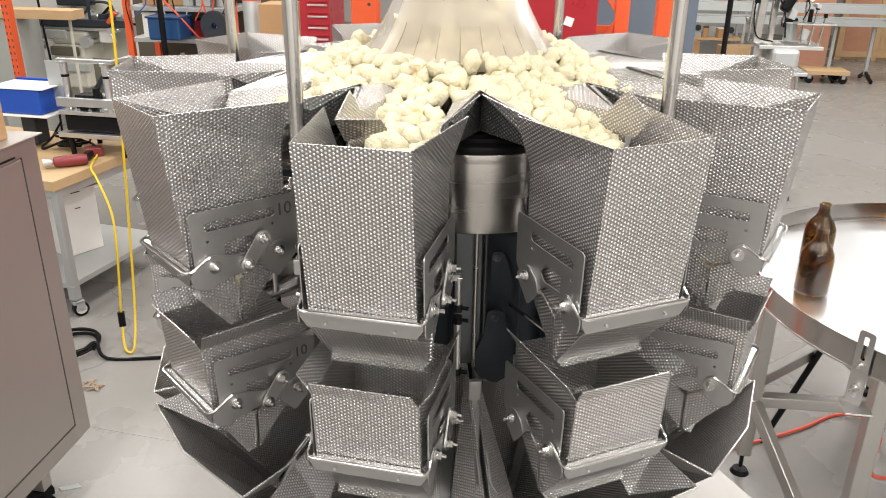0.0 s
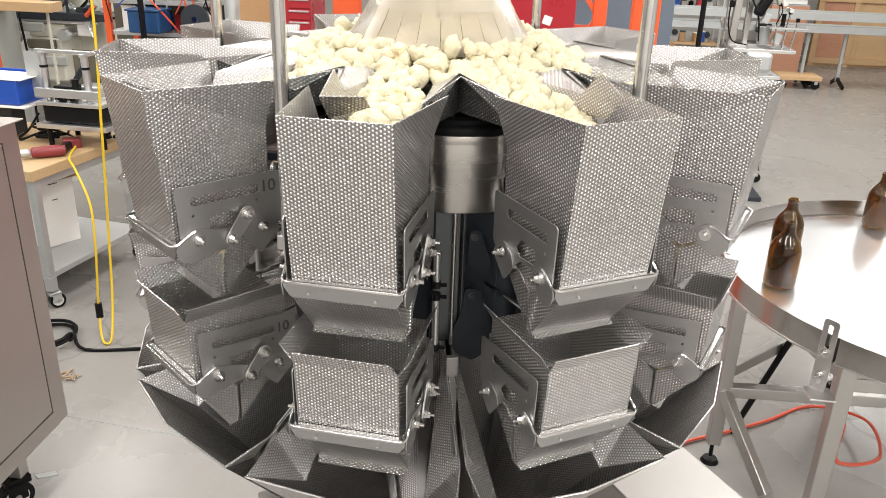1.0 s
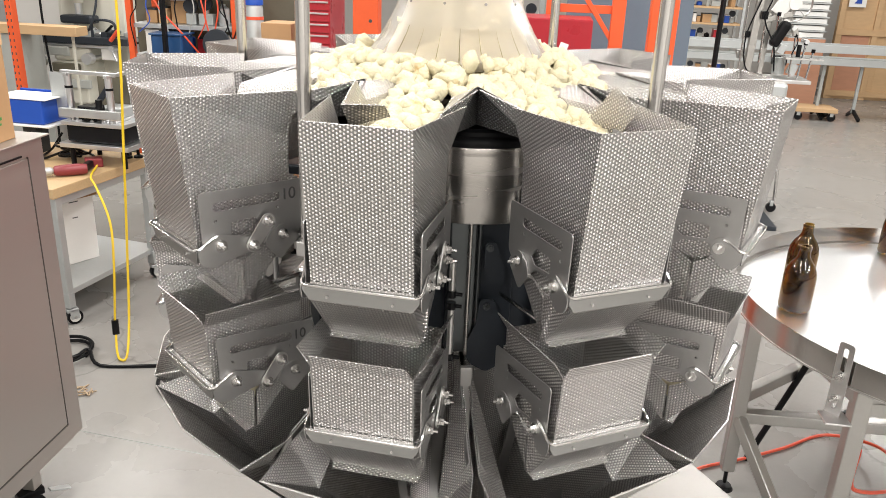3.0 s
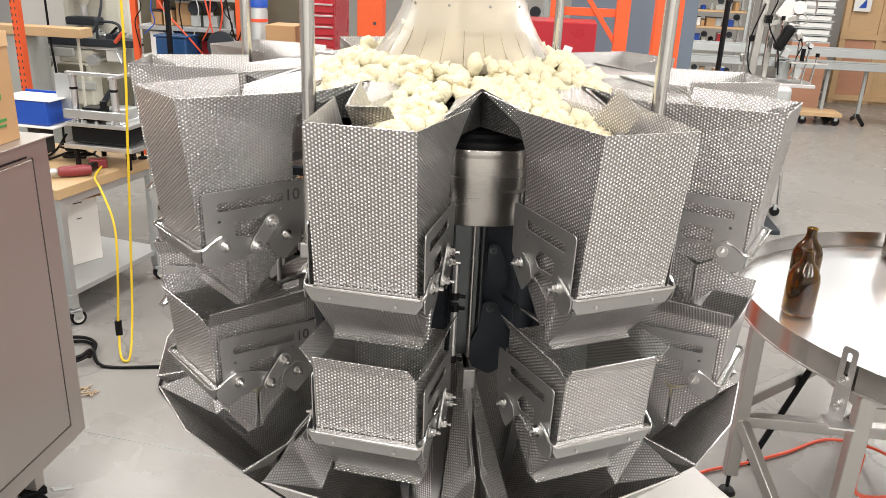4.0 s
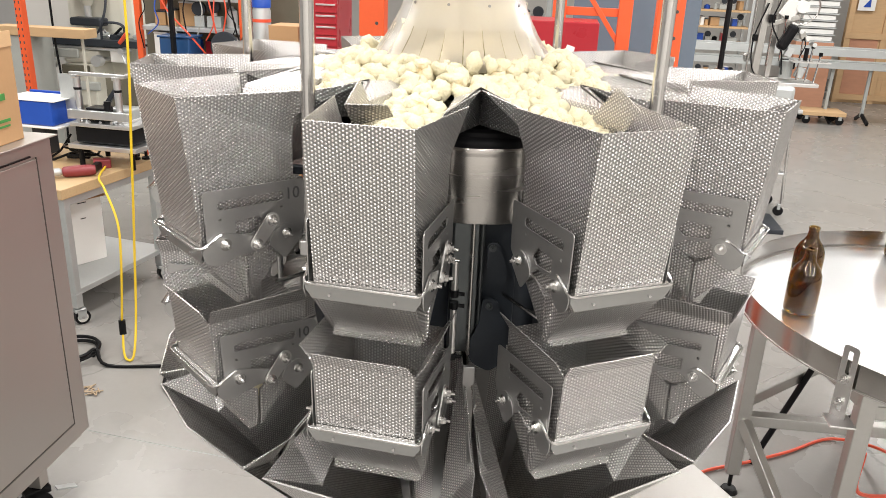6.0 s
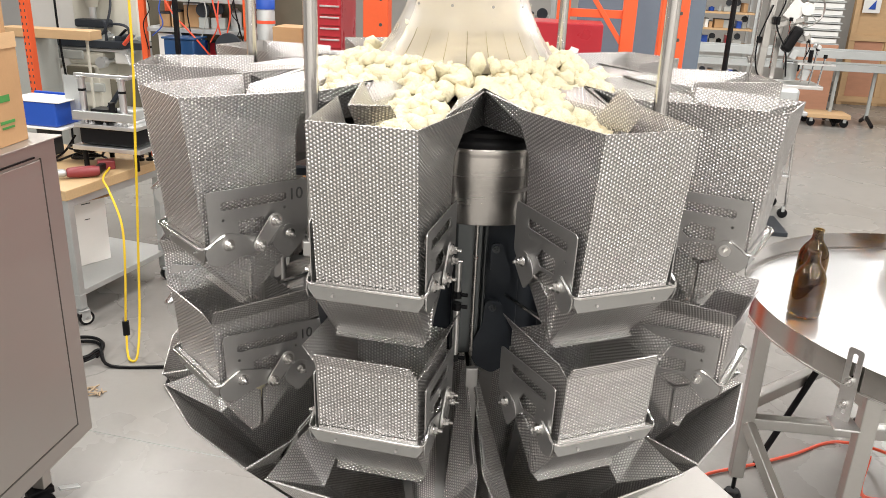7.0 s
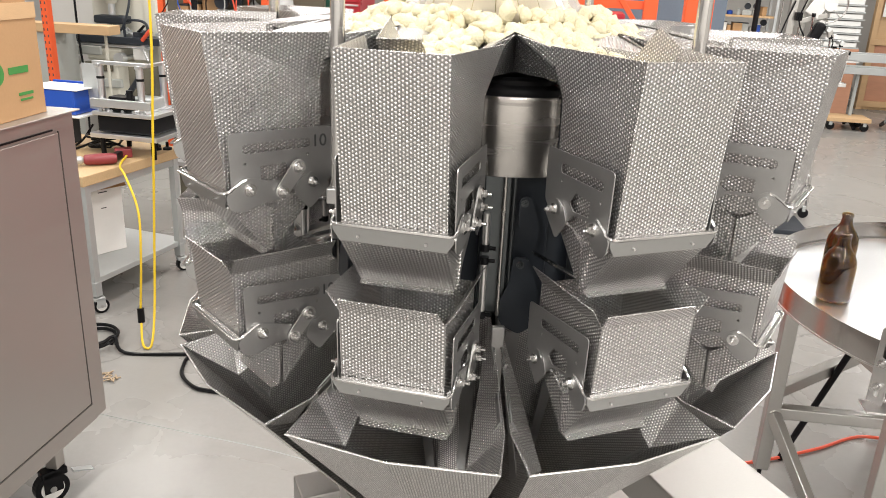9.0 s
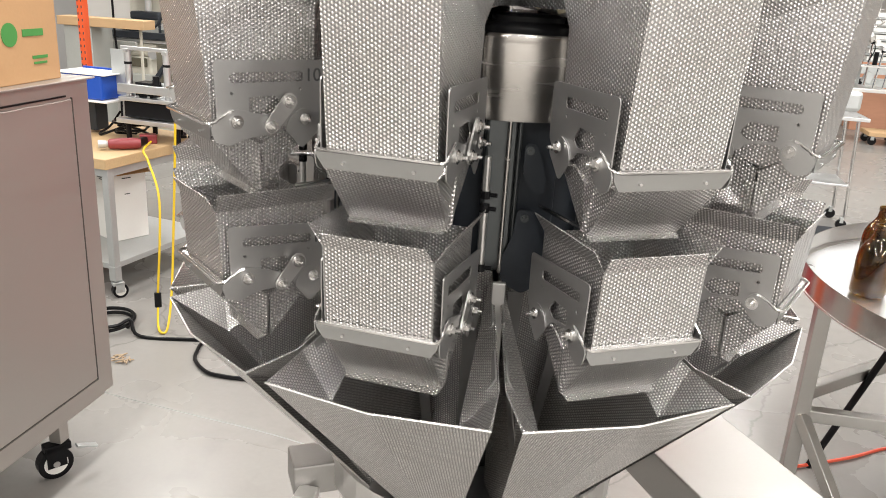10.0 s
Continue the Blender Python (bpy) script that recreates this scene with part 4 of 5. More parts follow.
part("clear_guard", box((0.0, 0.135, 0.33), (0.24, 0.006, 0.22), 0.002), "khaki", seal, "olive guard sheet")
# small feet and knobs by the machine
for k, (x, y) in enumerate(((-0.10, 0.76), (-0.05, 0.80), (-0.16, 0.83))):
    bm = lathe([(0, 0), (0.03, 0), (0.03, 0.012), (0.010, 0.02), (0.010, 0.05), (0, 0.05)], 16)
    solo("rubber_foot", bm, "black", "loose black rubber machine foot", "foot", BM @ pose(x, y, BZ), "loose feet", smooth=True)

# ---- cords ----
c1 = [(-1.93, 2.0, 3.6), (-1.935, 2.0, 1.9), (-1.97, 1.98, 1.1), (-2.0, 1.96, 0.55), (-1.985, 1.88, 0.2), (-1.95, 1.76, 0.03), (-1.98, 1.74, 0.012), (-2.03, 1.80, 0.03), (-2.06, 1.86, 0.12)]
cord = solo("yellow_cord", pipe(smooth_path(c1, 8), 0.0068, 8), "yellow", "yellow extension cord that hangs to the floor", "cable", smooth=True)
part("plug", rod((-2.06, 1.86, 0.10), (-2.065, 1.87, 0.18), 0.019, 14), "black", cord, "black plug")
c2 = [(-2.065, 1.87, 0.17), (-2.05, 1.90, 0.5), (-2.08, 1.96, 0.72), (-2.22, 2.10, 0.86), (-2.36, 2.28, 0.871), (-2.46, 2.52, 0.87)]
solo("yellow_cord", pipe(smooth_path(c2, 8), 0.0062, 8), "yellow", "yellow extension cord that runs from the bench", "cable", smooth=True)
pts = [(-2.30 + 0.12 * math.cos(a * 0.5) * (1 + 0.06 * a / 6), 1.74 + 0.15 * math.sin(a * 0.5), 0.010 + 0.002 * a) for a in range(26)]
pts += [(-2.05, 1.66, 0.01), (-1.75, 1.72, 0.01), (-1.40, 1.80, 0.01), (-0.9, 1.65, 0.01), (-0.4, 1.1, 0.01)]
solo("floor_cable", pipe(smooth_path(pts, 5), 0.010, 8), "black", "coiled black cable lying on the floor", "cable", smooth=True)
pts = [(-1.60, 1.80, 0.012), (-1.70, 1.70, 0.012), (-1.687, 1.60, 0.012), (-1.641, 1.50, 0.012), (-1.532, 1.407, 0.012), (-1.426, 1.39, 0.012), (-1.1, 1.38, 0.012), (-0.7, 1.1, 0.012), (-0.3, 0.5, 0.012), (-0.1, 0.2, 0.012)]
solo("machine_cable", pipe(smooth_path(pts, 6), 0.010, 8), "black", "black cable that loops over the floor to the weigher", "cable", smooth=True)
rng = random.Random(8)
bm = bmesh.new()
for k in range(16):
    add_box(bm, (-2.0 + rng.uniform(-0.05, 0.05), 1.41 + rng.uniform(-0.04, 0.04), 0.006 + 0.003 * (k % 4)), (0.05, 0.006, 0.004), Matrix.Rotation(rng.random() * 3.1, 3, "Z"))
solo("wood_slivers", bm, "dirt", "small pile of pale wood slivers on the floor", "debris", kind="stuff")

# ---- rotary table ----
TC, TR, TZ, TT, TB = (1.885, 1.121), 0.878, 0.925, 1.0, 0.912
table = thing("rotary_table", "round stainless accumulation table with raised rim", "table", pose(*TC, 0))
part("top", lathe([(0, TZ - 0.006), (TR - 0.012, TZ - 0.006), (TR - 0.012, TZ), (0, TZ)], 128), "disc", table, "bright satin steel disc")
part("rim", lathe([(TR, TB), (TR + 0.003, TB), (TR + 0.003, TT), (TR, TT)], 160), "rim", table, "polished steel rim band", True)
part("rim_edge", lathe([(TR - 0.002, TB - 0.004), (TR + 0.006, TB - 0.004), (TR + 0.006, TB + 0.002), (TR - 0.002, TB + 0.002)], 160), "steel", table, "", True)
part("hub", rod((0, 0, 0.60), (0, 0, 0.92), 0.12, 32), "steel", table, "", True)


def T(x, y, z):
    return (x - TC[0], y - TC[1], z)


LEGS = {"a": (1.115, 1.215), "b": (1.315, 0.62), "c": (2.45, 0.62), "d": (2.65, 1.55), "e": (1.885, 1.95)}
for k, (x, y) in LEGS.items():
    lg = part("leg", bar(T(x, y, 0.10), T(x, y, 0.86), 0.055, 0.055, 0.004), "tube", table)
    bm = rod(T(x, y, 0.03), T(x, y, 0.11), 0.009, 10)
    add_rod(bm, T(x, y, 0.0), T(x, y, 0.018), 0.04, 20, 0.03)
    part("levelling_foot", bm, "black", table, "black levelling foot")
for a, b, z in (("b", "c", 0.80), ("c", "d", 0.46), ("d", "e", 0.46), ("e", "a", 0.46)):
    part("stretcher", bar(T(*LEGS[a], z), T(*LEGS[b], z), 0.05, 0.05, 0.004), "tube", table)
part("stretcher", bar(T(*LEGS["a"], 0.37), T(2.1, 1.25, 0.37), 0.05, 0.05, 0.004), "tube", table)
part("top_beam", bar(T(*LEGS["b"], 0.83), T(1.16, 0.98, 0.885), 0.05, 0.05, 0.004), "tube", table)
part("top_beam", bar(T(*LEGS["b"], 0.83), T(2.4, 0.75, 0.83), 0.05, 0.05, 0.004), "tube", table)
part("brace", bar(T(1.115, 1.20, 0.37), T(1.29, 0.98, 0.03), 0.045, 0.045, 0.004), "tube", table)
part("strut", rod(T(1.55, 1.45, 0.85), T(1.26, 1.45, 0.0), 0.014, 12), "black", table, "black gas strut", True)
# slotted bracket on the rim
a = math.atan2(0.62 - TC[1], 1.29 - TC[0])
d = Vector((math.cos(a), math.sin(a), 0))
sd = Vector((-d.y, d.x, 0))
rot = Matrix((sd, Vector((0, 0, 1)), -d)).transposed()
o = [(-0.026, -0.13), (0.026, -0.13), (0.026, 0.13), (-0.026, 0.13)]
m = Matrix.Translation(d * (TR + 0.014) + Vector((0, 0, 0.925))) @ rot.to_4x4()
br = part("slotted_bracket", flat([rounded(o, 0.014), rounded([(-0.008, 0.03), (0.008, 0.03), (0.008, 0.112), (-0.008, 0.112)], 0.008), rounded([(-0.007, -0.10), (0.007, -0.10), (0.007, -0.06), (-0.007, -0.06)], 0.006)], 0.004, m), "steel", table, "slotted steel rail bracket")
for zz in (0.94, 0.86):
    q = d * (TR + 0.012) + Vector((0, 0, zz))
    bm = rod(q, q + d * 0.012, 0.014, 16)
    add_rod(bm, q + d * 0.01, q + d * 0.02, 0.009, 6)
    add_rod(bm, q + d * 0.02, q + d * 0.04, 0.004, 8)
    part("bolt", bm, "polish", br)
part("foot_tab", box(d * (TR + 0.03) + sd * 0.02 + Vector((0, 0, 0.80)), (0.08, 0.08, 0.006), 0.001), "steel", br)


def bottle(x, y, turn):
    b = thing("amber_bottle", "empty amber glass growler bottle standing on the table", "bottle", pose(x, y, TZ + 0.001, 0, 0, turn), "amber bottles")
    o = [(0, 0.004), (0.045, 0.0), (0.055, 0.004), (0.0585, 0.014), (0.0585, 0.135), (0.055, 0.158), (0.044, 0.182), (0.030, 0.200), (0.0225, 0.215), (0.0195, 0.240), (0.0215, 0.243), (0.0215, 0.254), (0.0185, 0.256)]
    i = [(0.0155, 0.256), (0.0155, 0.216), (0.026, 0.198), (0.040, 0.178), (0.051, 0.154), (0.0545, 0.134), (0.0545, 0.018), (0.040, 0.010), (0, 0.012)]
    part("glass", lathe(o + i, 40), "amber", b, "", True)
    return b


bottle(1.208, 1.100, 0)
bottle(1.300, 1.385, 30)
bottle(1.845, 1.86, 60)

hp = [(1.0, 1.30, 0.012), (1.07, 1.348, 0.012), (1.25, 1.44, 0.012), (1.454, 1.561, 0.012), (1.70, 1.72, 0.012), (1.86, 1.5, 0.10), (1.70, 1.0, 0.25), (1.40, 0.70, 0.42), (1.36, 0.64, 0.62)]
solo("air_hose", pipe(smooth_path(hp, 8), 0.0075, 8), "hose", "red air hose across the floor under the table", "hose", smooth=True)

# ---- orange gantry behind the weigher ----
gantry = thing("orange_gantry", "orange steel rack frame with bolt holes behind the weigher", "rack frame")
for x in (-0.555, 0.635):
    p = part("post", box((x, 1.5, 1.6), (0.105, 0.075, 3.2), 0.004), "orange", gantry)
    for k in range(9):
        part("hole", rod((x + 0.022, 1.461, 1.58 + 0.1 * k), (x + 0.022, 1.4635, 1.58 + 0.1 * k), 0.007, 10), "ink", p)
    part("foot_plate", box((x, 1.5, 0.006), (0.2, 0.18, 0.012), 0.002), "orange", gantry)
part("header", bar((-0.6, 1.5, 3.0), (0.68, 1.5, 3.0), 0.06, 0.12, 0.004), "orange", gantry)

# second frame with slope and slate panel
rack = thing("orange_rack", "orange pallet rack with diagonal braces", "rack")
for x in (0.20, 0.61):
    part("upright", box((x, 3.45, 1.6), (0.085, 0.07, 3.2), 0.003), "orange", rack)
for z in (1.0, 1.57, 1.86, 2.3):
    part("beam", bar((0.2, 3.45, z), (0.61, 3.45, z), 0.03, 0.05, 0.002), "orange", rack)
part("brace", bar((0.24, 3.44, 2.15), (0.58, 3.44, 1.68), 0.03, 0.03, 0.002), "orange", rack)
part("brace", bar((0.58, 3.44, 1.62), (0.24, 3.44, 1.1), 0.03, 0.03, 0.002), "orange", rack)
solo("slate_partition", box((0.75, 4.3, 1.3), (0.9, 0.06, 2.6), 0.004), "slate", "slate-blue partition panel behind the rack", "partition")
chest2 = thing("red_cabinet", "dark red enamelled tool cabinet with a flat top", "cabinet", pose(0.22, 3.2, 0))
part("body", box((0, 0, 0.92), (0.44, 0.36, 1.80), 0.006), "red", chest2)
part("tag", box((0.06, -0.183, 1.66), (0.05, 0.002, 0.05), 0.0, Matrix.Rotation(0.3, 3, "Y")), "paper", chest2, "small white paper tag")
for z in (0.3, 0.7, 1.1):
    part("drawer", box((0, -0.184, z), (0.40, 0.008, 0.3), 0.003), "red", chest2)

chest = thing("tool_chest", "red tool chest with many drawers and pale trim", "tool chest", pose(-1.14, 2.9, 0))
part("body", box((0, 0, 0.97), (0.17, 0.34, 1.94), 0.005), "red", chest)
for k in range(26):
    dr = part("drawer", box((0.022, -0.176, 0.30 + 0.062 * k), (0.12, 0.010, 0.054), 0.003), "red", chest)
    part("pull", box((0.022, -0.184, 0.318 + 0.062 * k), (0.115, 0.010, 0.010), 0.002), "alu", dr, "pale pull rail")

solo("carton", box((-1.45, 3.05, 0.86), (0.19, 0.22, 1.72), 0.004), "card", "stack of plain brown cartons", "carton")
gas = thing("gas_cylinder", "grey gas cylinder with a blue cap", "cylinder", pose(-1.70, 3.25, 0))
part("shell", lathe([(0, 0), (0.055, 0), (0.058, 0.02), (0.058, 1.78), (0.045, 1.83), (0, 1.83)], 24), "galv", gas, "", True)
part("cap", lathe([(0.05, 1.80), (0.06, 1.80), (0.06, 1.86), (0.04, 1.90), (0, 1.90)], 24), "blue", gas, "blue cap", True)
part("band", lathe([(0.0585, 1.71), (0.060, 1.71), (0.060, 1.73), (0.0585, 1.73)], 24), "hose", gas, "orange band")
solo("green_locker", box((-1.93, 4.6, 1.1), (0.62, 0.4, 2.2), 0.008), "green", "dark green steel locker", "locker")

# ---- shelves on the left ----
rng = random.Random(21)


def shelf_unit(name, label, x0, x1, y, zs, depth, post_mat, board_mat, seed, group, top=2.6):
    """An open shelf with uprights, boards and mixed goods, each a thing of its own."""
    r = random.Random(seed)
    root = thing(name, label, "shelf")
    for x in (x0, x1):
        for yy in (y, y + depth):
            part("upright", box((x, yy, top / 2), (0.045, 0.04, top), 0.003), post_mat, root)
    for z in zs:
        part("board", box(((x0 + x1) / 2, y + depth / 2, z), (x1 - x0, depth, 0.03), 0.002), board_mat, root)
    for z in zs:
        x = x0 + 0.08
        while x < x1 - 0.16:
            w, h, d = r.uniform(0.05, 0.15), r.uniform(0.05, 0.17), r.uniform(0.08, 0.2)
            kind = r.random()
            m = pose(x + w / 2, y + depth * 0.4 + r.uniform(-0.05, 0.05), z + 0.016, 0, 0, r.uniform(-12, 12))
            if kind < 0.45:
                mat, lab = r.choice((("card", "small brown carton on a shelf"), ("blue", "blue plastic parts bin on a shelf"), ("white", "white carton on a shelf"), ("grey", "grey metal case on a shelf"), ("red", "red metal case on a shelf"), ("ply", "wooden block on a shelf")))
                b = solo("storage_box", box((0, 0, h / 2), (w, d, h), 0.005), mat, lab, "box", m, group)
                part("lid", box((0, 0, h + 0.004), (w * 1.04, d * 1.04, 0.012), 0.003), r.choice((mat, "white", "dark")), b)
            elif kind < 0.75:
                c = solo("canister", lathe([(0, 0), (w * 0.38, 0), (w * 0.4, 0.01), (w * 0.4, h * 0.8), (w * 0.15, h * 0.92), (w * 0.15, h), (0, h)], 16), r.choice(("galv", "cream", "black", "blue", "grey")), "round metal canister on a shelf", "canister", m, group, smooth=True)
            else:
                t = thing("machine_part", "loose steel machine part on a shelf", "machine part", m, group)
                part("block", box((0, 0, 0.04), (w, d * 0.6, 0.08), 0.006), "grey", t)
                part("shaft", rod((0, 0, 0.07), (r.uniform(-0.03, 0.03), 0, 0.08 + h), 0.016, 12), "alu", t)
                part("wheel", rod((0, -0.04, 0.06 + h * 0.6), (0, 0.0, 0.06 + h * 0.6), 0.05, 16), "dark", t)
            x += w + r.uniform(0.005, 0.03)
    return root


shelf_unit("steel_shelf", "steel shelf with orange uprights full of tools", -2.85, -2.05, 3.8, (0.5, 1.0, 1.36, 1.58, 1.80), 0.4, "orange", "galv", 3, "goods on the left shelf")
shelf_unit("steel_shelf", "long steel shelf of machine spares against the wall", 1.2, 3.3, 12.2, (0.4, 0.98, 1.24, 1.5, 1.8, 2.1), 0.5, "galv", "ply", 5, "goods on the far shelf", 2.4)
shelf_unit("steel_shelf", "dark steel shelf of spares at the back", -0.45, 0.1, 5.6, (0.6, 1.2, 1.6, 1.9), 0.4, "grey", "galv", 9, "goods on the back shelf", 2.6)
shelf_unit("steel_shelf", "steel shelf of mixed goods at the back", -1.0, -0.5, 5.0, (0.6, 1.2, 1.55, 1.8), 0.4, "grey", "galv", 12, "goods on the second back shelf", 2.6)
solo("khaki_board", box((-2.42, 4.32, 1.1), (1.3, 0.05, 2.2), 0.004), "khaki", "khaki board behind the steel shelf", "board")
# hoses hung on the shelf end
for k in range(2):
    x = -2.30 + 0.16 * k
    pts = [(x, 3.84, 1.826), (x + 0.005, 3.775, 1.822), (x + 0.03, 3.76, 1.72 - 0.03 * k), (x + 0.08, 3.76, 1.52), (x + 0.14, 3.76, 1.70), (x + 0.125, 3.775, 1.822), (x + 0.12, 3.84, 1.826)]
    solo("hung_hose", pipe(smooth_path(pts, 6), 0.006, 8), ("hose", "black")[k], "loop of hose hung on the shelf", "hose", group="hung hoses", smooth=True)

for x, z in ((-2.62, 1.018), (-2.36, 1.018), (-2.50, 1.378)):
    b = solo("parts_bin", box((x, 3.72, z + 0.085), (0.23, 0.20, 0.15), 0.012), "navy", "deep blue plastic parts bin on the shelf", "bin", group="blue shelf bins")
    part("rim", box((x, 3.72, z + 0.165), (0.25, 0.22, 0.014), 0.004), "navy", b)
solo("grinding_disc", lathe([(0.02, 0), (0.10, 0), (0.105, 0.006), (0.105, 0.02), (0.10, 0.026), (0.02, 0.026)], 32), "dark", "dark grey disc that leans in the shelf", "disc", pose(-2.17, 3.745, 1.482, 86, 0, 0), smooth=True)
solo("shelf_hose", pipe(smooth_path([(-2.66, 3.77, 1.80), (-2.56, 3.70, 1.70), (-2.42, 3.66, 1.58), (-2.33, 3.68, 1.47), (-2.30, 3.76, 1.382)], 6), 0.0065, 8), "hose", "red hose slung across the shelf front", "hose", smooth=True)
for k in range(7):
    q = random.Random(70 + k)
    x = -2.80 + 0.11 * k
    pts = [(x, 3.775, 1.805), (x + q.uniform(-0.03, 0.03), 3.76, 1.72), (x + q.uniform(-0.06, 0.06), 3.75, 1.62), (x + q.uniform(-0.08, 0.08), 3.76, q.uniform(1.42, 1.54))]
    solo("dangling_wire", pipe(smooth_path(pts, 5), 0.005, 6), ("black", "blue", "grey", "black", "pale", "hose", "black")[k], "loose wire that dangles over the shelf front", "wire", group="dangling wires", smooth=True)
perf = solo("rack_upright", box((-3.93, 4.0, 1.1), (0.054, 0.07, 2.2), 0.004), "orange", "orange perforated rack upright", "rack upright")
for k in range(24):
    for dx in (-0.016, 0.016):
        part("slot", box((-3.93 + dx, 3.964, 1.0 + 0.05 * k), (0.009, 0.003, 0.02), 0.001), "ink", perf)
solo("rack_upright", box((-2.47, 3.55, 1.4), (0.026, 0.04, 2.8), 0.003), "black", "thin black post beside the shelf", "post")

# ---- milling machine ----
mill = thing("milling_machine", "cream and grey vertical milling machine", "milling machine", pose(-4.6, 6.0, 0))
part("column", box((0.10, 0.30, 0.95), (0.78, 0.45, 1.9), 0.05), "cream", mill)
part("ram", box((0.05, -0.05, 1.92), (0.34, 0.9, 0.28), 0.03), "cream", mill)
part("head", lathe([(0, 1.55), (0.05, 1.55), (0.07, 1.62), (0.11, 1.66), (0.12, 2.05), (0.08, 2.15), (0, 2.15)], 20), "cream", mill, "", True)
part("quill", rod((0, 0, 1.42), (0, 0, 1.58), 0.035, 16), "alu", mill, "bare steel quill")
part("table", box((0.05, -0.1, 1.205), (1.15, 0.28, 0.07), 0.006), "dark", mill, "dark oily table")
part("saddle", box((0, -0.05, 1.06), (0.40, 0.34, 0.14), 0.03), "cream", mill)
part("knee", box((0, -0.05, 0.78), (0.34, 0.45, 0.42), 0.02), "cream", mill)
for x in (-0.62, 0.62):
    hw = part("handwheel", rod((x, -0.1, 1.16), (x + 0.03, -0.1, 1.16), 0.085, 20), "alu", mill, "bright handwheel")
    part("grip", rod((x + 0.02, -0.16, 1.20), (x + 0.08, -0.16, 1.20), 0.012, 10), "black", hw)
part("vice", box((0.12, -0.12, 1.25), (0.22, 0.18, 0.10), 0.01), "grey", mill)
part("lever", bar((0.3, -0.12, 1.25), (0.46, -0.2, 1.36), 0.02, 0.02, 0.002), "black", mill)
part("base", box((0, 0.1, 0.06), (0.7, 0.8, 0.12), 0.02), "grey", mill)
part("power_feed", box((0.06, -0.10, 1.40), (0.34, 0.16, 0.08), 0.02), "dark", mill, "dark grey power feed")
part("feed_post", rod((0.02, -0.1, 1.23), (0.02, -0.1, 1.37), 0.025, 12), "grey", mill)
part("grab_rail", pipe(smooth_path([(0.24, -0.2, 1.24), (0.25, -0.2, 1.38), (0.36, -0.2, 1.41), (0.48, -0.2, 1.38), (0.50, -0.2, 1.24)], 6), 0.014, 8), "dark", mill, "bent dark rail", True)
mess = random.Random(41)
for k in range(16):
    q = Vector((-0.48 + 0.068 * k, -0.1 + mess.uniform(-0.09, 0.06), 1.24))
    if k % 3:
        part("clamp", rod(q - Vector((mess.uniform(0, 0.05), 0, -0.02)), q + Vector((mess.uniform(0.0, 0.06), 0.02, mess.uniform(0.02, 0.10))), mess.uniform(0.014, 0.03), 12), mess.choice(("alu", "dark", "galv", "grey")), mill)
    else:
        part("stop_block", box(q + Vector((0, 0, 0.02)), (0.06, 0.08, mess.uniform(0.05, 0.10)), 0.01, Matrix.Rotation(mess.uniform(-0.6, 0.6), 3, "Y")), mess.choice(("white", "dark", "grey")), mill)
cw = part("hand_crank", rod((0.24, -0.36, 1.04), (0.24, -0.28, 1.04), 0.055, 20), "alu", mill, "bright hand crank")
part("shaft", rod((0.24, -0.28, 1.04), (0.24, 0.10, 1.04), 0.02, 12), "alu", cw)
part("air_line", pipe(smooth_path([(-0.42, -0.30, 1.16), (-0.40, -0.32, 0.95), (-0.34, -0.33, 0.75), (-0.26, -0.33, 0.55)], 6), 0.010, 8), "card", mill, "brown air line", True)
part("cable_loop", pipe(smooth_path([(-0.2 + 0.10 * math.cos(k * 0.5), 0.068, 1.06 + 0.10 * math.sin(k * 0.5)) for k in range(12)], 3), 0.010, 8), "khaki", mill, "loop of brown cable", True)
part("name_panel", box((0.40, -0.20, 1.12), (0.16, 0.03, 0.20), 0.006), "white", mill, "white panel")
for k in range(6):
    part("jaw_block", box((-0.4 + 0.15 * k, -0.12, 1.235 + 0.012 * (k % 3)), (0.07, 0.12, 0.06), 0.006), ("galv", "alu", "dark")[k % 3], mill)
for k in range(3):
    y0 = 1.10 - 0.16 * k
    part("way_cover", box((-0.12 + 0.10 * k, -0.30, y0), (0.30, 0.03, 0.09), 0.012), ("pale", "khaki", "pale")[k], mill, "worn sheet cover")
part("feed_screw", rod((-0.60, -0.22, 1.15), (0.55, -0.22, 1.15), 0.018, 12), "alu", mill, "bare feed screw")
for x in (-0.52, 0.50):
    part("ball_handle", rod((x, -0.34, 1.15), (x, -0.22, 1.15), 0.03, 14), "alu", mill, "bright ball handle")
    part("crank_arm", bar((x, -0.33, 1.15), (x + 0.05, -0.34, 1.03), 0.02, 0.014, 0.003), "alu", mill)
part("red_lever", rod((0.46, -0.26, 1.22), (0.56, -0.28, 1.32), 0.02, 10), "hose", mill, "red lever")
part("coolant_hose", pipe(smooth_path([(0.25, -0.1, 1.9), (0.32, -0.2, 1.6), (0.26, -0.25, 1.35), (0.16, -0.2, 1.28)], 6), 0.012, 8), "dark", mill, "dark coolant hose", True)
part("crank", rod((-0.25, -0.33, 1.0), (-0.25, -0.42, 1.0), 0.06, 18), "alu", mill, "bright crank wheel")
part("motor_cover", box((0.05, 0.05, 2.25), (0.26, 0.26, 0.34), 0.03), "cream", mill)
solo("plank_shelf", box((-4.63, 5.30, 1.345), (0.93, 0.2, 0.085), 0.004), "ply", "thick pine plank on steel brackets", "shelf")
solo("shelf_cabinet", box((-4.9, 5.40, 0.65), (0.30, 0.34, 1.30), 0.006), "pale", "pale grey-green cabinet that carries the plank", "cabinet")
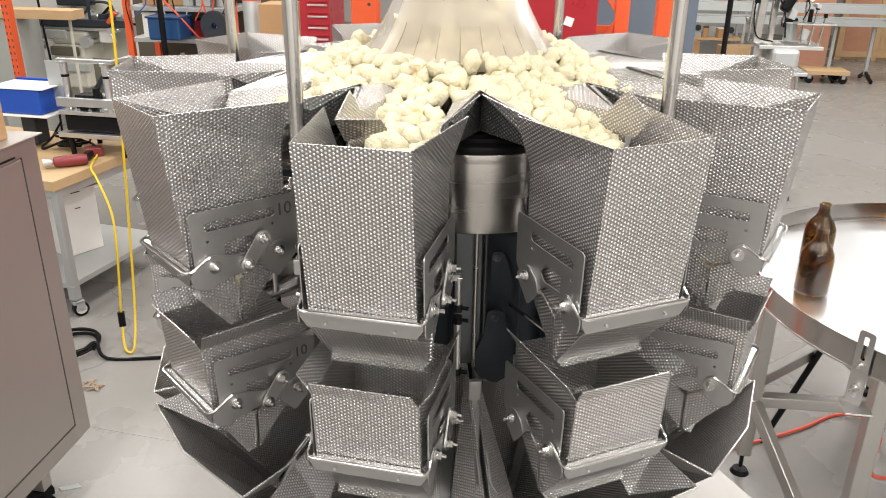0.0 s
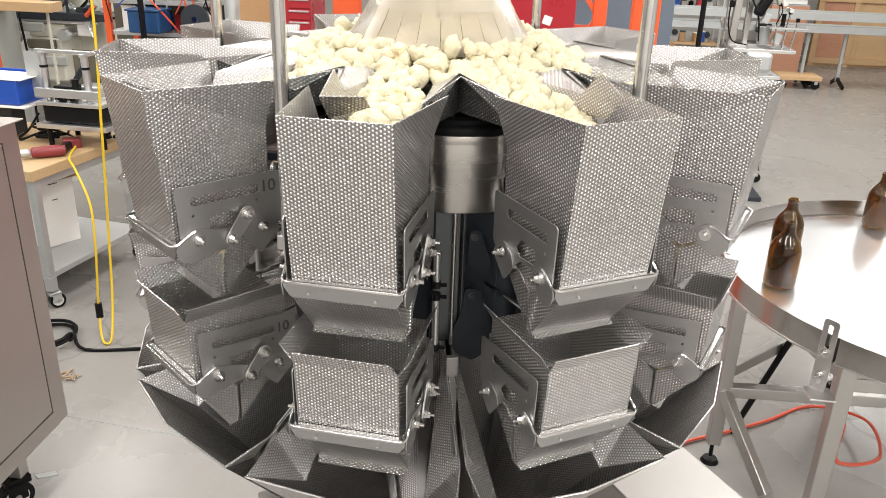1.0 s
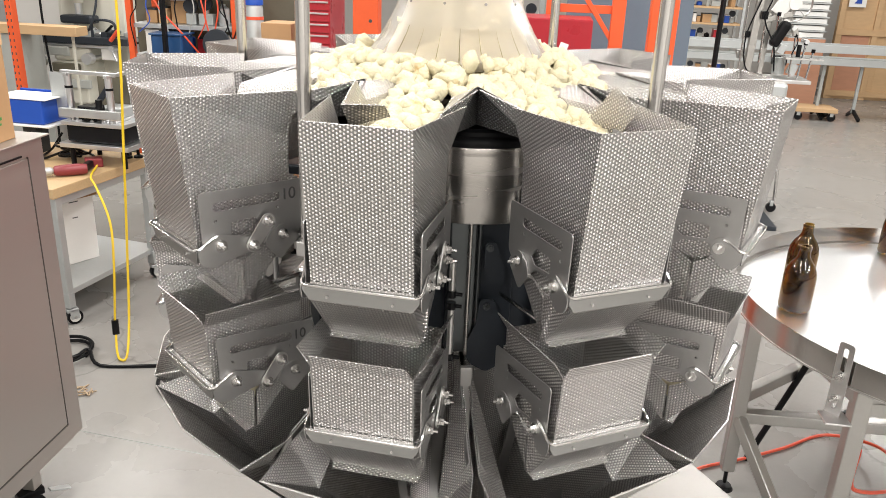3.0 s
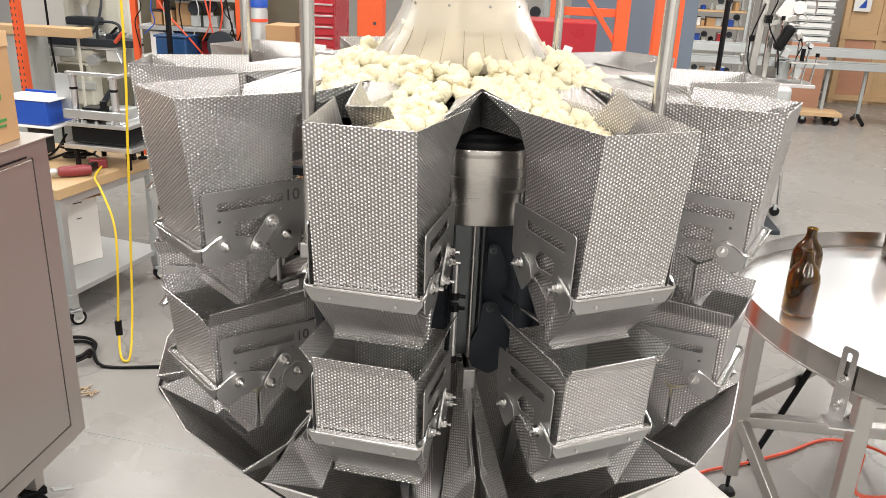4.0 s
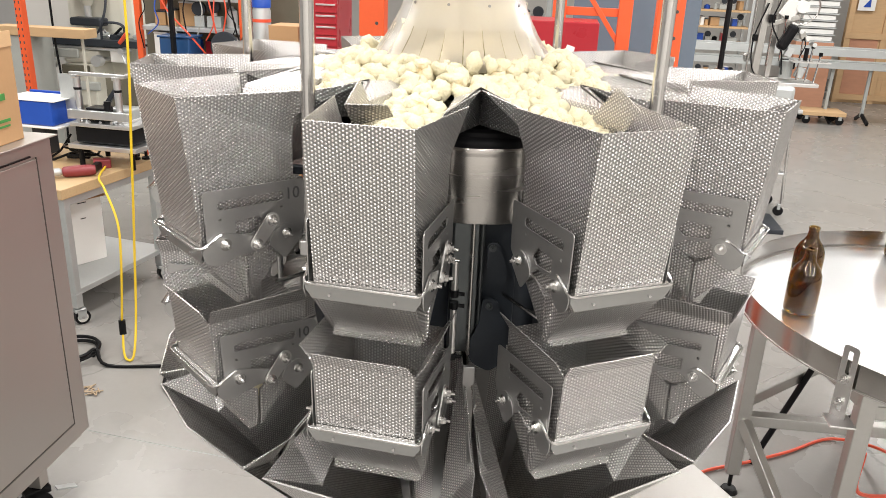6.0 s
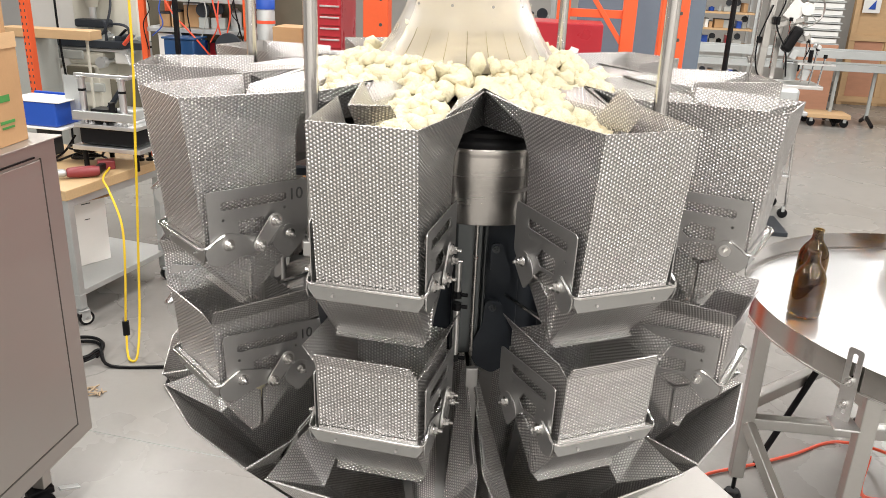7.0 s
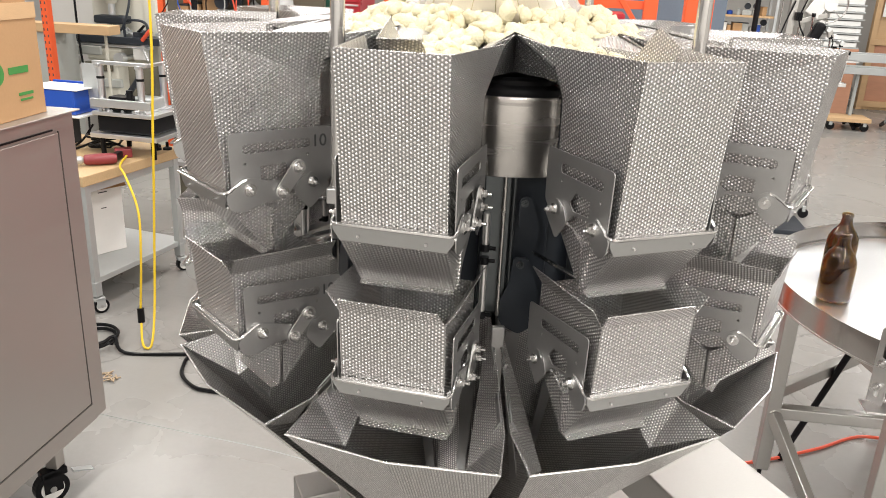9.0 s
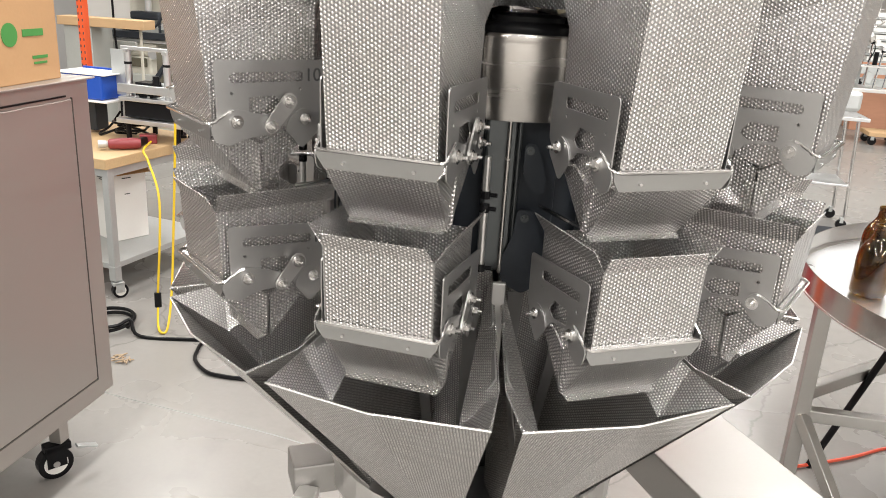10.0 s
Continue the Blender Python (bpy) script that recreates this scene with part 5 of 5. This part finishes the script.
solo("shelf_bracket", bar((-4.3, 5.36, 0.0), (-4.3, 5.36, 1.303), 0.02, 0.025, 0.002), "cream", "steel post that carries the plank", "post")
solo("machine_hood", box((-5.3, 6.6, 1.3), (0.7, 0.5, 2.6), 0.02), "wall", "tall pale grey machine enclosure", "machine")
solo("white_panel", box((-4.7, 6.95, 1.2), (1.5, 0.08, 2.4), 0.005), "wall", "white partition panel behind the mill", "partition")
bm = pipe(smooth_path([(-4.70, 5.53, 2.3), (-4.70, 5.53, 1.3), (-4.67, 5.52, 0.8), (-4.69, 5.52, 0.012)], 6), 0.012, 8)
solo("hanging_cable", bm, "black", "black cable that hangs behind the plank", "cable", smooth=True)

# ---- conveyors and labeller on the right ----
conv = thing("conveyor", "long aluminium belt conveyor on black-footed stands", "conveyor", pose(3.6, 11.0, 0))
part("bed", box((0.2, 0, 0.86), (5.6, 0.30, 0.10), 0.006), "galv", conv)
part("belt", box((0.2, 0, 0.915), (5.5, 0.22, 0.012), 0.003), "grey", conv, "grey belt")
for z, y in ((1.03, -0.20), (1.03, 0.2)):
    part("guide_rail", bar((-2.5, y, z + 0.02), (3.0, y, z + 0.02), 0.02, 0.11, 0.003), "galv", conv)
for x in (-1.6, 0.74, 1.28, 2.2):
    part("leg", bar((x, 0, 0.1), (x, 0, 0.82), 0.045, 0.045, 0.004), "grey", conv)
    for s in (-1, 1):
        part("foot", bar((x, 0, 0.14), (x + 0.02, s * 0.26, 0.03), 0.04, 0.05, 0.006), "black", conv, "black splayed foot")
part("motor", box((0.0, -0.25, 0.86), (0.2, 0.16, 0.14), 0.02), "black", conv)
dolly = thing("wooden_dolly", "low pine dolly on small casters", "dolly", pose(4.25, 10.9, 0))
part("deck", box((0, 0, 0.16), (0.62, 0.45, 0.06), 0.004), "ply", dolly)
for x in (-0.24, 0.24):
    for y in (-0.17, 0.17):
        part("caster", rod((x, y - 0.02, 0.06), (x, y + 0.02, 0.06), 0.06, 16), "black", dolly)
        part("fork", box((x, y, 0.10), (0.05, 0.06, 0.06), 0.004), "galv", dolly)

lab = thing("labelling_machine", "stainless labelling machine with label reel on a stand", "machine", pose(2.08, 5.25, 0))
part("stand", bar((-0.2, 0, 0.0), (-0.2, 0, 1.25), 0.08, 0.08, 0.004), "tube", lab)
part("base_plate", box((-0.1, 0, 0.02), (0.6, 0.5, 0.04), 0.006), "dark", lab)
part("table", box((0.02, 0, 1.27), (0.50, 0.35, 0.03), 0.004), "steel", lab)
part("hopper_box", box((-0.02, -0.12, 1.18), (0.22, 0.2, 0.16), 0.03), "galv", lab)
part("mast", bar((-0.22, 0, 1.28), (-0.18, 0, 2.35), 0.06, 0.06, 0.004), "tube", lab)
part("mast", bar((-0.10, 0.05, 1.28), (-0.08, 0.05, 2.2), 0.04, 0.04, 0.004), "tube", lab)
part("side_arm", bar((-0.2, 0, 1.72), (0.06, -0.02, 1.80), 0.05, 0.04, 0.004), "tube", lab)
part("control_head", box((-0.02, -0.08, 1.64), (0.085, 0.10, 0.22), 0.03, Matrix.Rotation(radians(25), 3, "Y")), "black", lab, "black control head")
rl = part("reel", pipe([(0.07 + 0.14 * math.cos(k * math.pi / 16), -0.01, 1.88 + 0.14 * math.sin(k * math.pi / 16)) for k in range(32)], 0.007, 8, True), "tube", lab, "thin steel reel ring", True)
for k in range(4):
    a = k * math.pi / 4
    part("spoke", rod((0.07 - 0.14 * math.cos(a), -0.01, 1.88 - 0.14 * math.sin(a)), (0.07 + 0.14 * math.cos(a), -0.01, 1.88 + 0.14 * math.sin(a)), 0.004, 8), "tube", rl)
part("roll", rod((0.07, -0.05, 1.88), (0.07, -0.012, 1.88), 0.05, 28), "white", rl, "white label roll")
part("cover", box((-0.02, -0.03, 1.86), (0.12, 0.02, 0.16), 0.006, Matrix.Rotation(radians(30), 3, "Y")), "white", lab, "white cover panel")
part("cylinder", rod((-0.14, -0.05, 1.40), (-0.14, -0.05, 1.70), 0.012, 12), "polish", lab)
part("cable", pipe(smooth_path([(-0.2, -0.05, 1.9), (-0.28, -0.06, 1.6), (-0.24, -0.06, 1.35), (-0.1, -0.06, 1.3)], 6), 0.006, 8), "black", lab, "black cable", True)
part("cable", pipe(smooth_path([(0.05, -0.05, 1.7), (0.13, -0.08, 1.6), (0.10, -0.08, 1.48)], 6), 0.005, 8), "black", lab, "black cable", True)
for k, (x, y, z, w) in enumerate(((-0.30, -0.02, 1.46, 0.05), (-0.16, -0.06, 1.78, 0.05), (0.02, -0.05, 1.52, 0.06), (0.10, -0.06, 1.66, 0.045), (-0.26, 0.0, 1.62, 0.04), (0.14, -0.03, 1.36, 0.07))):
    part("clamp_block", box((x, y, z), (w, 0.05, w * 1.3), 0.006, Matrix.Rotation(radians(18 * (k % 3 - 1)), 3, "Y")), ("tube", "black", "galv")[k % 3], lab)
for k, (x, z0, z1) in enumerate(((0.11, 1.30, 1.62), (0.18, 1.28, 1.56), (-0.05, 1.45, 1.78), (0.25, 1.28, 1.50), (-0.30, 1.30, 1.95))):
    part("guide_rod", rod((x, -0.07, z0), (x + 0.02 * (k % 2), -0.07, z1), 0.008, 10), "polish", lab)
    part("knob", rod((x + 0.02 * (k % 2), -0.07, z1), (x + 0.02 * (k % 2), -0.07, z1 + 0.03), 0.016, 12), ("black", "hose")[k == 4], lab)
for k in range(4):
    part("roller", rod((0.02 + 0.06 * k, -0.10, 1.74 - 0.05 * k), (0.02 + 0.06 * k, 0.02, 1.74 - 0.05 * k), 0.018, 14), ("white", "alu")[k % 2], lab)
part("wire_bundle", pipe(smooth_path([(-0.22, -0.06, 2.1), (-0.12, -0.08, 1.95), (-0.16, -0.09, 1.75), (-0.06, -0.10, 1.55), (-0.02, -0.09, 1.34)], 6), 0.007, 8), "black", lab, "black wire bundle", True)
part("peel_plate", box((0.20, -0.05, 1.45), (0.30, 0.14, 0.012), 0.002), "steel", lab)
part("knob", rod((0.16, -0.05, 1.46), (0.16, -0.05, 1.56), 0.018, 12), "black", lab)
part("lamp_knob", rod((-0.19, 0, 2.0), (-0.19, 0, 2.05), 0.025, 12), "hose", lab, "red cap")
part("motor", rod((0.05, 0.05, 1.30), (0.05, 0.05, 1.44), 0.05, 16), "grey", lab)
trolley = thing("chrome_trolley", "chrome tube trolley on casters", "trolley", pose(2.42, 5.6, 0))
for x in (0.0, -0.5):
    for y in (0.0, 0.4):
        part("tube", rod((x - 0.03, y, 0.10), (x - 0.09, y, 1.0), 0.016, 12), "polish", trolley, "", True)
        w = part("caster", rod((x - 0.05, y - 0.014, 0.045), (x - 0.05, y + 0.014, 0.045), 0.045, 16), "black", trolley)
        part("fork", box((x - 0.05, y, 0.085), (0.03, 0.04, 0.05), 0.003), "galv", trolley)
part("shelf", box((-0.32, 0.2, 0.98), (0.62, 0.5, 0.03), 0.004), "alu", trolley)
part("shelf", box((-0.31, 0.2, 0.40), (0.50, 0.45, 0.02), 0.004), "alu", trolley)

# far east wall of boards, paper stack and crates
ply = thing("plywood_crate", "tall pine plywood crate wall with battens", "crate", pose(6.2, 13.2, 0))
part("panel", box((0, 0, 1.3), (2.2, 0.06, 2.6), 0.004), "ply", ply)
for x in (-1.05, -0.45, 0.3, 1.0):
    part("batten", box((x, -0.05, 1.3), (0.09, 0.04, 2.6), 0.003), "ply", ply)
for k, x in enumerate((-0.75, -0.075, 0.65)):
    part("inset_board", box((x, -0.033, 0.62), (0.46, 0.006, 0.94), 0.002), ("pinkply", "ply", "pinkply")[k], ply, "reddish plywood board" if k != 1 else "")
part("stencil_frame", flat([rounded([(-0.12, -0.08), (0.12, -0.08), (0.12, 0.08), (-0.12, 0.08)], 0.03), rounded([(-0.095, -0.055), (0.095, -0.055), (0.095, 0.055), (-0.095, 0.055)], 0.02)], 0.004, pose(-0.12, -0.038, 0.86, 90)), "paper", ply, "white stencilled frame")
for z in (0.1, 1.15):
    part("batten", box((0, -0.054, z), (2.2, 0.045, 0.10), 0.003), "ply", ply)
stack = thing("paper_shelf", "white shelf of stacked paper sheets", "shelf", pose(4.36, 12.4, 0))
for k in range(7):
    part("ream", box((0.01 * (k % 3), 0, 1.14 + 0.11 * k), (0.5, 0.4, 0.07), 0.004), "paper", stack, "ream of white sheets")
    part("board", box((0, 0, 1.09 + 0.11 * k), (0.58, 0.44, 0.02), 0.002), "galv", stack)
part("cabinet", box((0, 0, 0.54), (0.6, 0.44, 1.08), 0.006), "pinkply", stack, "reddish plywood base cabinet")
for k, (x, w, h, mat) in enumerate(((2.3, 0.5, 0.42, "card"), (3.2, 0.6, 0.35, "ply"))):
    solo("crate", box((0, 0, h / 2), (w, 0.4, h), 0.005), mat, "brown crate on the floor by the conveyor", "crate", pose(x, 11.9, 0, 0, 0, 4 * k))
solo("wall_picture", box((0, 0, 0), (0.28, 0.012, 0.36), 0.003), "paper", "white notice sheet pinned to the boards", "notice", pose(5.35, 13.10, 1.75))
part("sail", flat([[(-0.06, -0.09), (0.06, -0.09), (0.05, 0.06)]], 0.003, pose(5.35, 13.085, 1.72, 90)), "blue", None).parent = bpy.data.objects["wall_picture"]
bpy.data.objects["sail"].matrix_basis = pose(5.35, 13.10, 1.75).inverted()


solo("black_rod", rod((0.953, 2.0, 0.0), (0.953, 2.0, 4.5), 0.012, 12), "black", "thin black conduit from floor to ceiling", "conduit", smooth=True)
sp = part("crack_filler", pipe(smooth_path([(-1.9, 1.10, -0.001), (-1.714, 1.077, -0.001), (-1.404, 1.044, -0.001), (-1.0, 1.0, -0.001), (-0.6, 0.92, -0.001)], 5), 0.004, 6), "grey", bpy.data.objects["floor"], "grey filled floor joint")


# ---- what moves ----
def gate_rows(gate, sign, beats):
    """Opens a gate about its own pivot at the given beats."""
    base = gate.matrix_basis.copy()
    rows = [(0.0, base)]
    for t0, steps in beats:
        for dt, a in steps:
            rows.append((t0 + dt, base @ Matrix.Rotation(radians(sign * a), 4, "X")))
    rows.append((10.0, base))
    walk(gate, rows)


LOWER = ((-0.17, 0), (-0.10, 10), (0.0, 36), (0.04, 36), (0.10, 3), (0.16, 0))
UPPER = ((-0.17, 0), (-0.10, 8), (0.0, 38), (0.04, 38), (0.10, 8), (0.20, 0))
BEATS = {0: (2.08, 8.27), -1: (2.08, 8.27), 1: (4.99,), 2: (2.08, 4.99)}


def clump(h, z, seed):
    rs = random.Random(seed)
    pl = [(rs.uniform(-0.03, 0.03), rs.uniform(-0.02, 0.02), rs.uniform(-0.015, 0.015), rs.uniform(0.014, 0.019)) for k in range(6)]
    ob = thing("snack_portion", "small portion of pale yellow puffed snack", "snack", head(h) @ Matrix.Translation((0, -0.588, z)), "weighed portions")
    for place in pl:
        new("piece", puff_mesh([place], "piece")).parent = ob
    return ob


def motions():
    for h, beats in BEATS.items():
        for kind_name, steps, lag in (("weigh_hopper", LOWER, 0.0), ("feed_hopper", UPPER, 0.08)):
            for ch in HEADS[kind_name, h].children:
                if ch.name.startswith("front_gate"):
                    gate_rows(ch, -1, [(b + lag, steps) for b in beats])
                if ch.name.startswith("rear_gate"):
                    gate_rows(ch, 1, [(b + lag, steps) for b in beats])
        for k, b in enumerate(beats):
            ob = clump(h, 1.290, 40 + 7 * k + h)
            at = lambda r, z, s=0: head(h) @ Matrix.Translation((0, -r, z)) @ Matrix.Rotation(s, 4, "X")
            rows = [(0.0, at(0.588, 1.29 if k == 0 else 1.572))]
            if k == 1:
                rows += [(beats[0] + 0.08, at(0.588, 1.572)), (beats[0] + 0.18, at(0.588, 1.44)), (beats[0] + 0.28, at(0.588, 1.29))]
            rows += [(b - 0.04, at(0.588, 1.29)), (b + 0.03, at(0.60, 1.17, 0.2)), (b + 0.10, at(0.50, 1.02, 0.5)), (b + 0.22, at(0.30, 0.84, 0.9)), (b + 0.30, at(0.24, 0.83, 0.9)), (10.0, at(0.24, 0.83, 0.9))]
            walk(ob, rows)


motions()
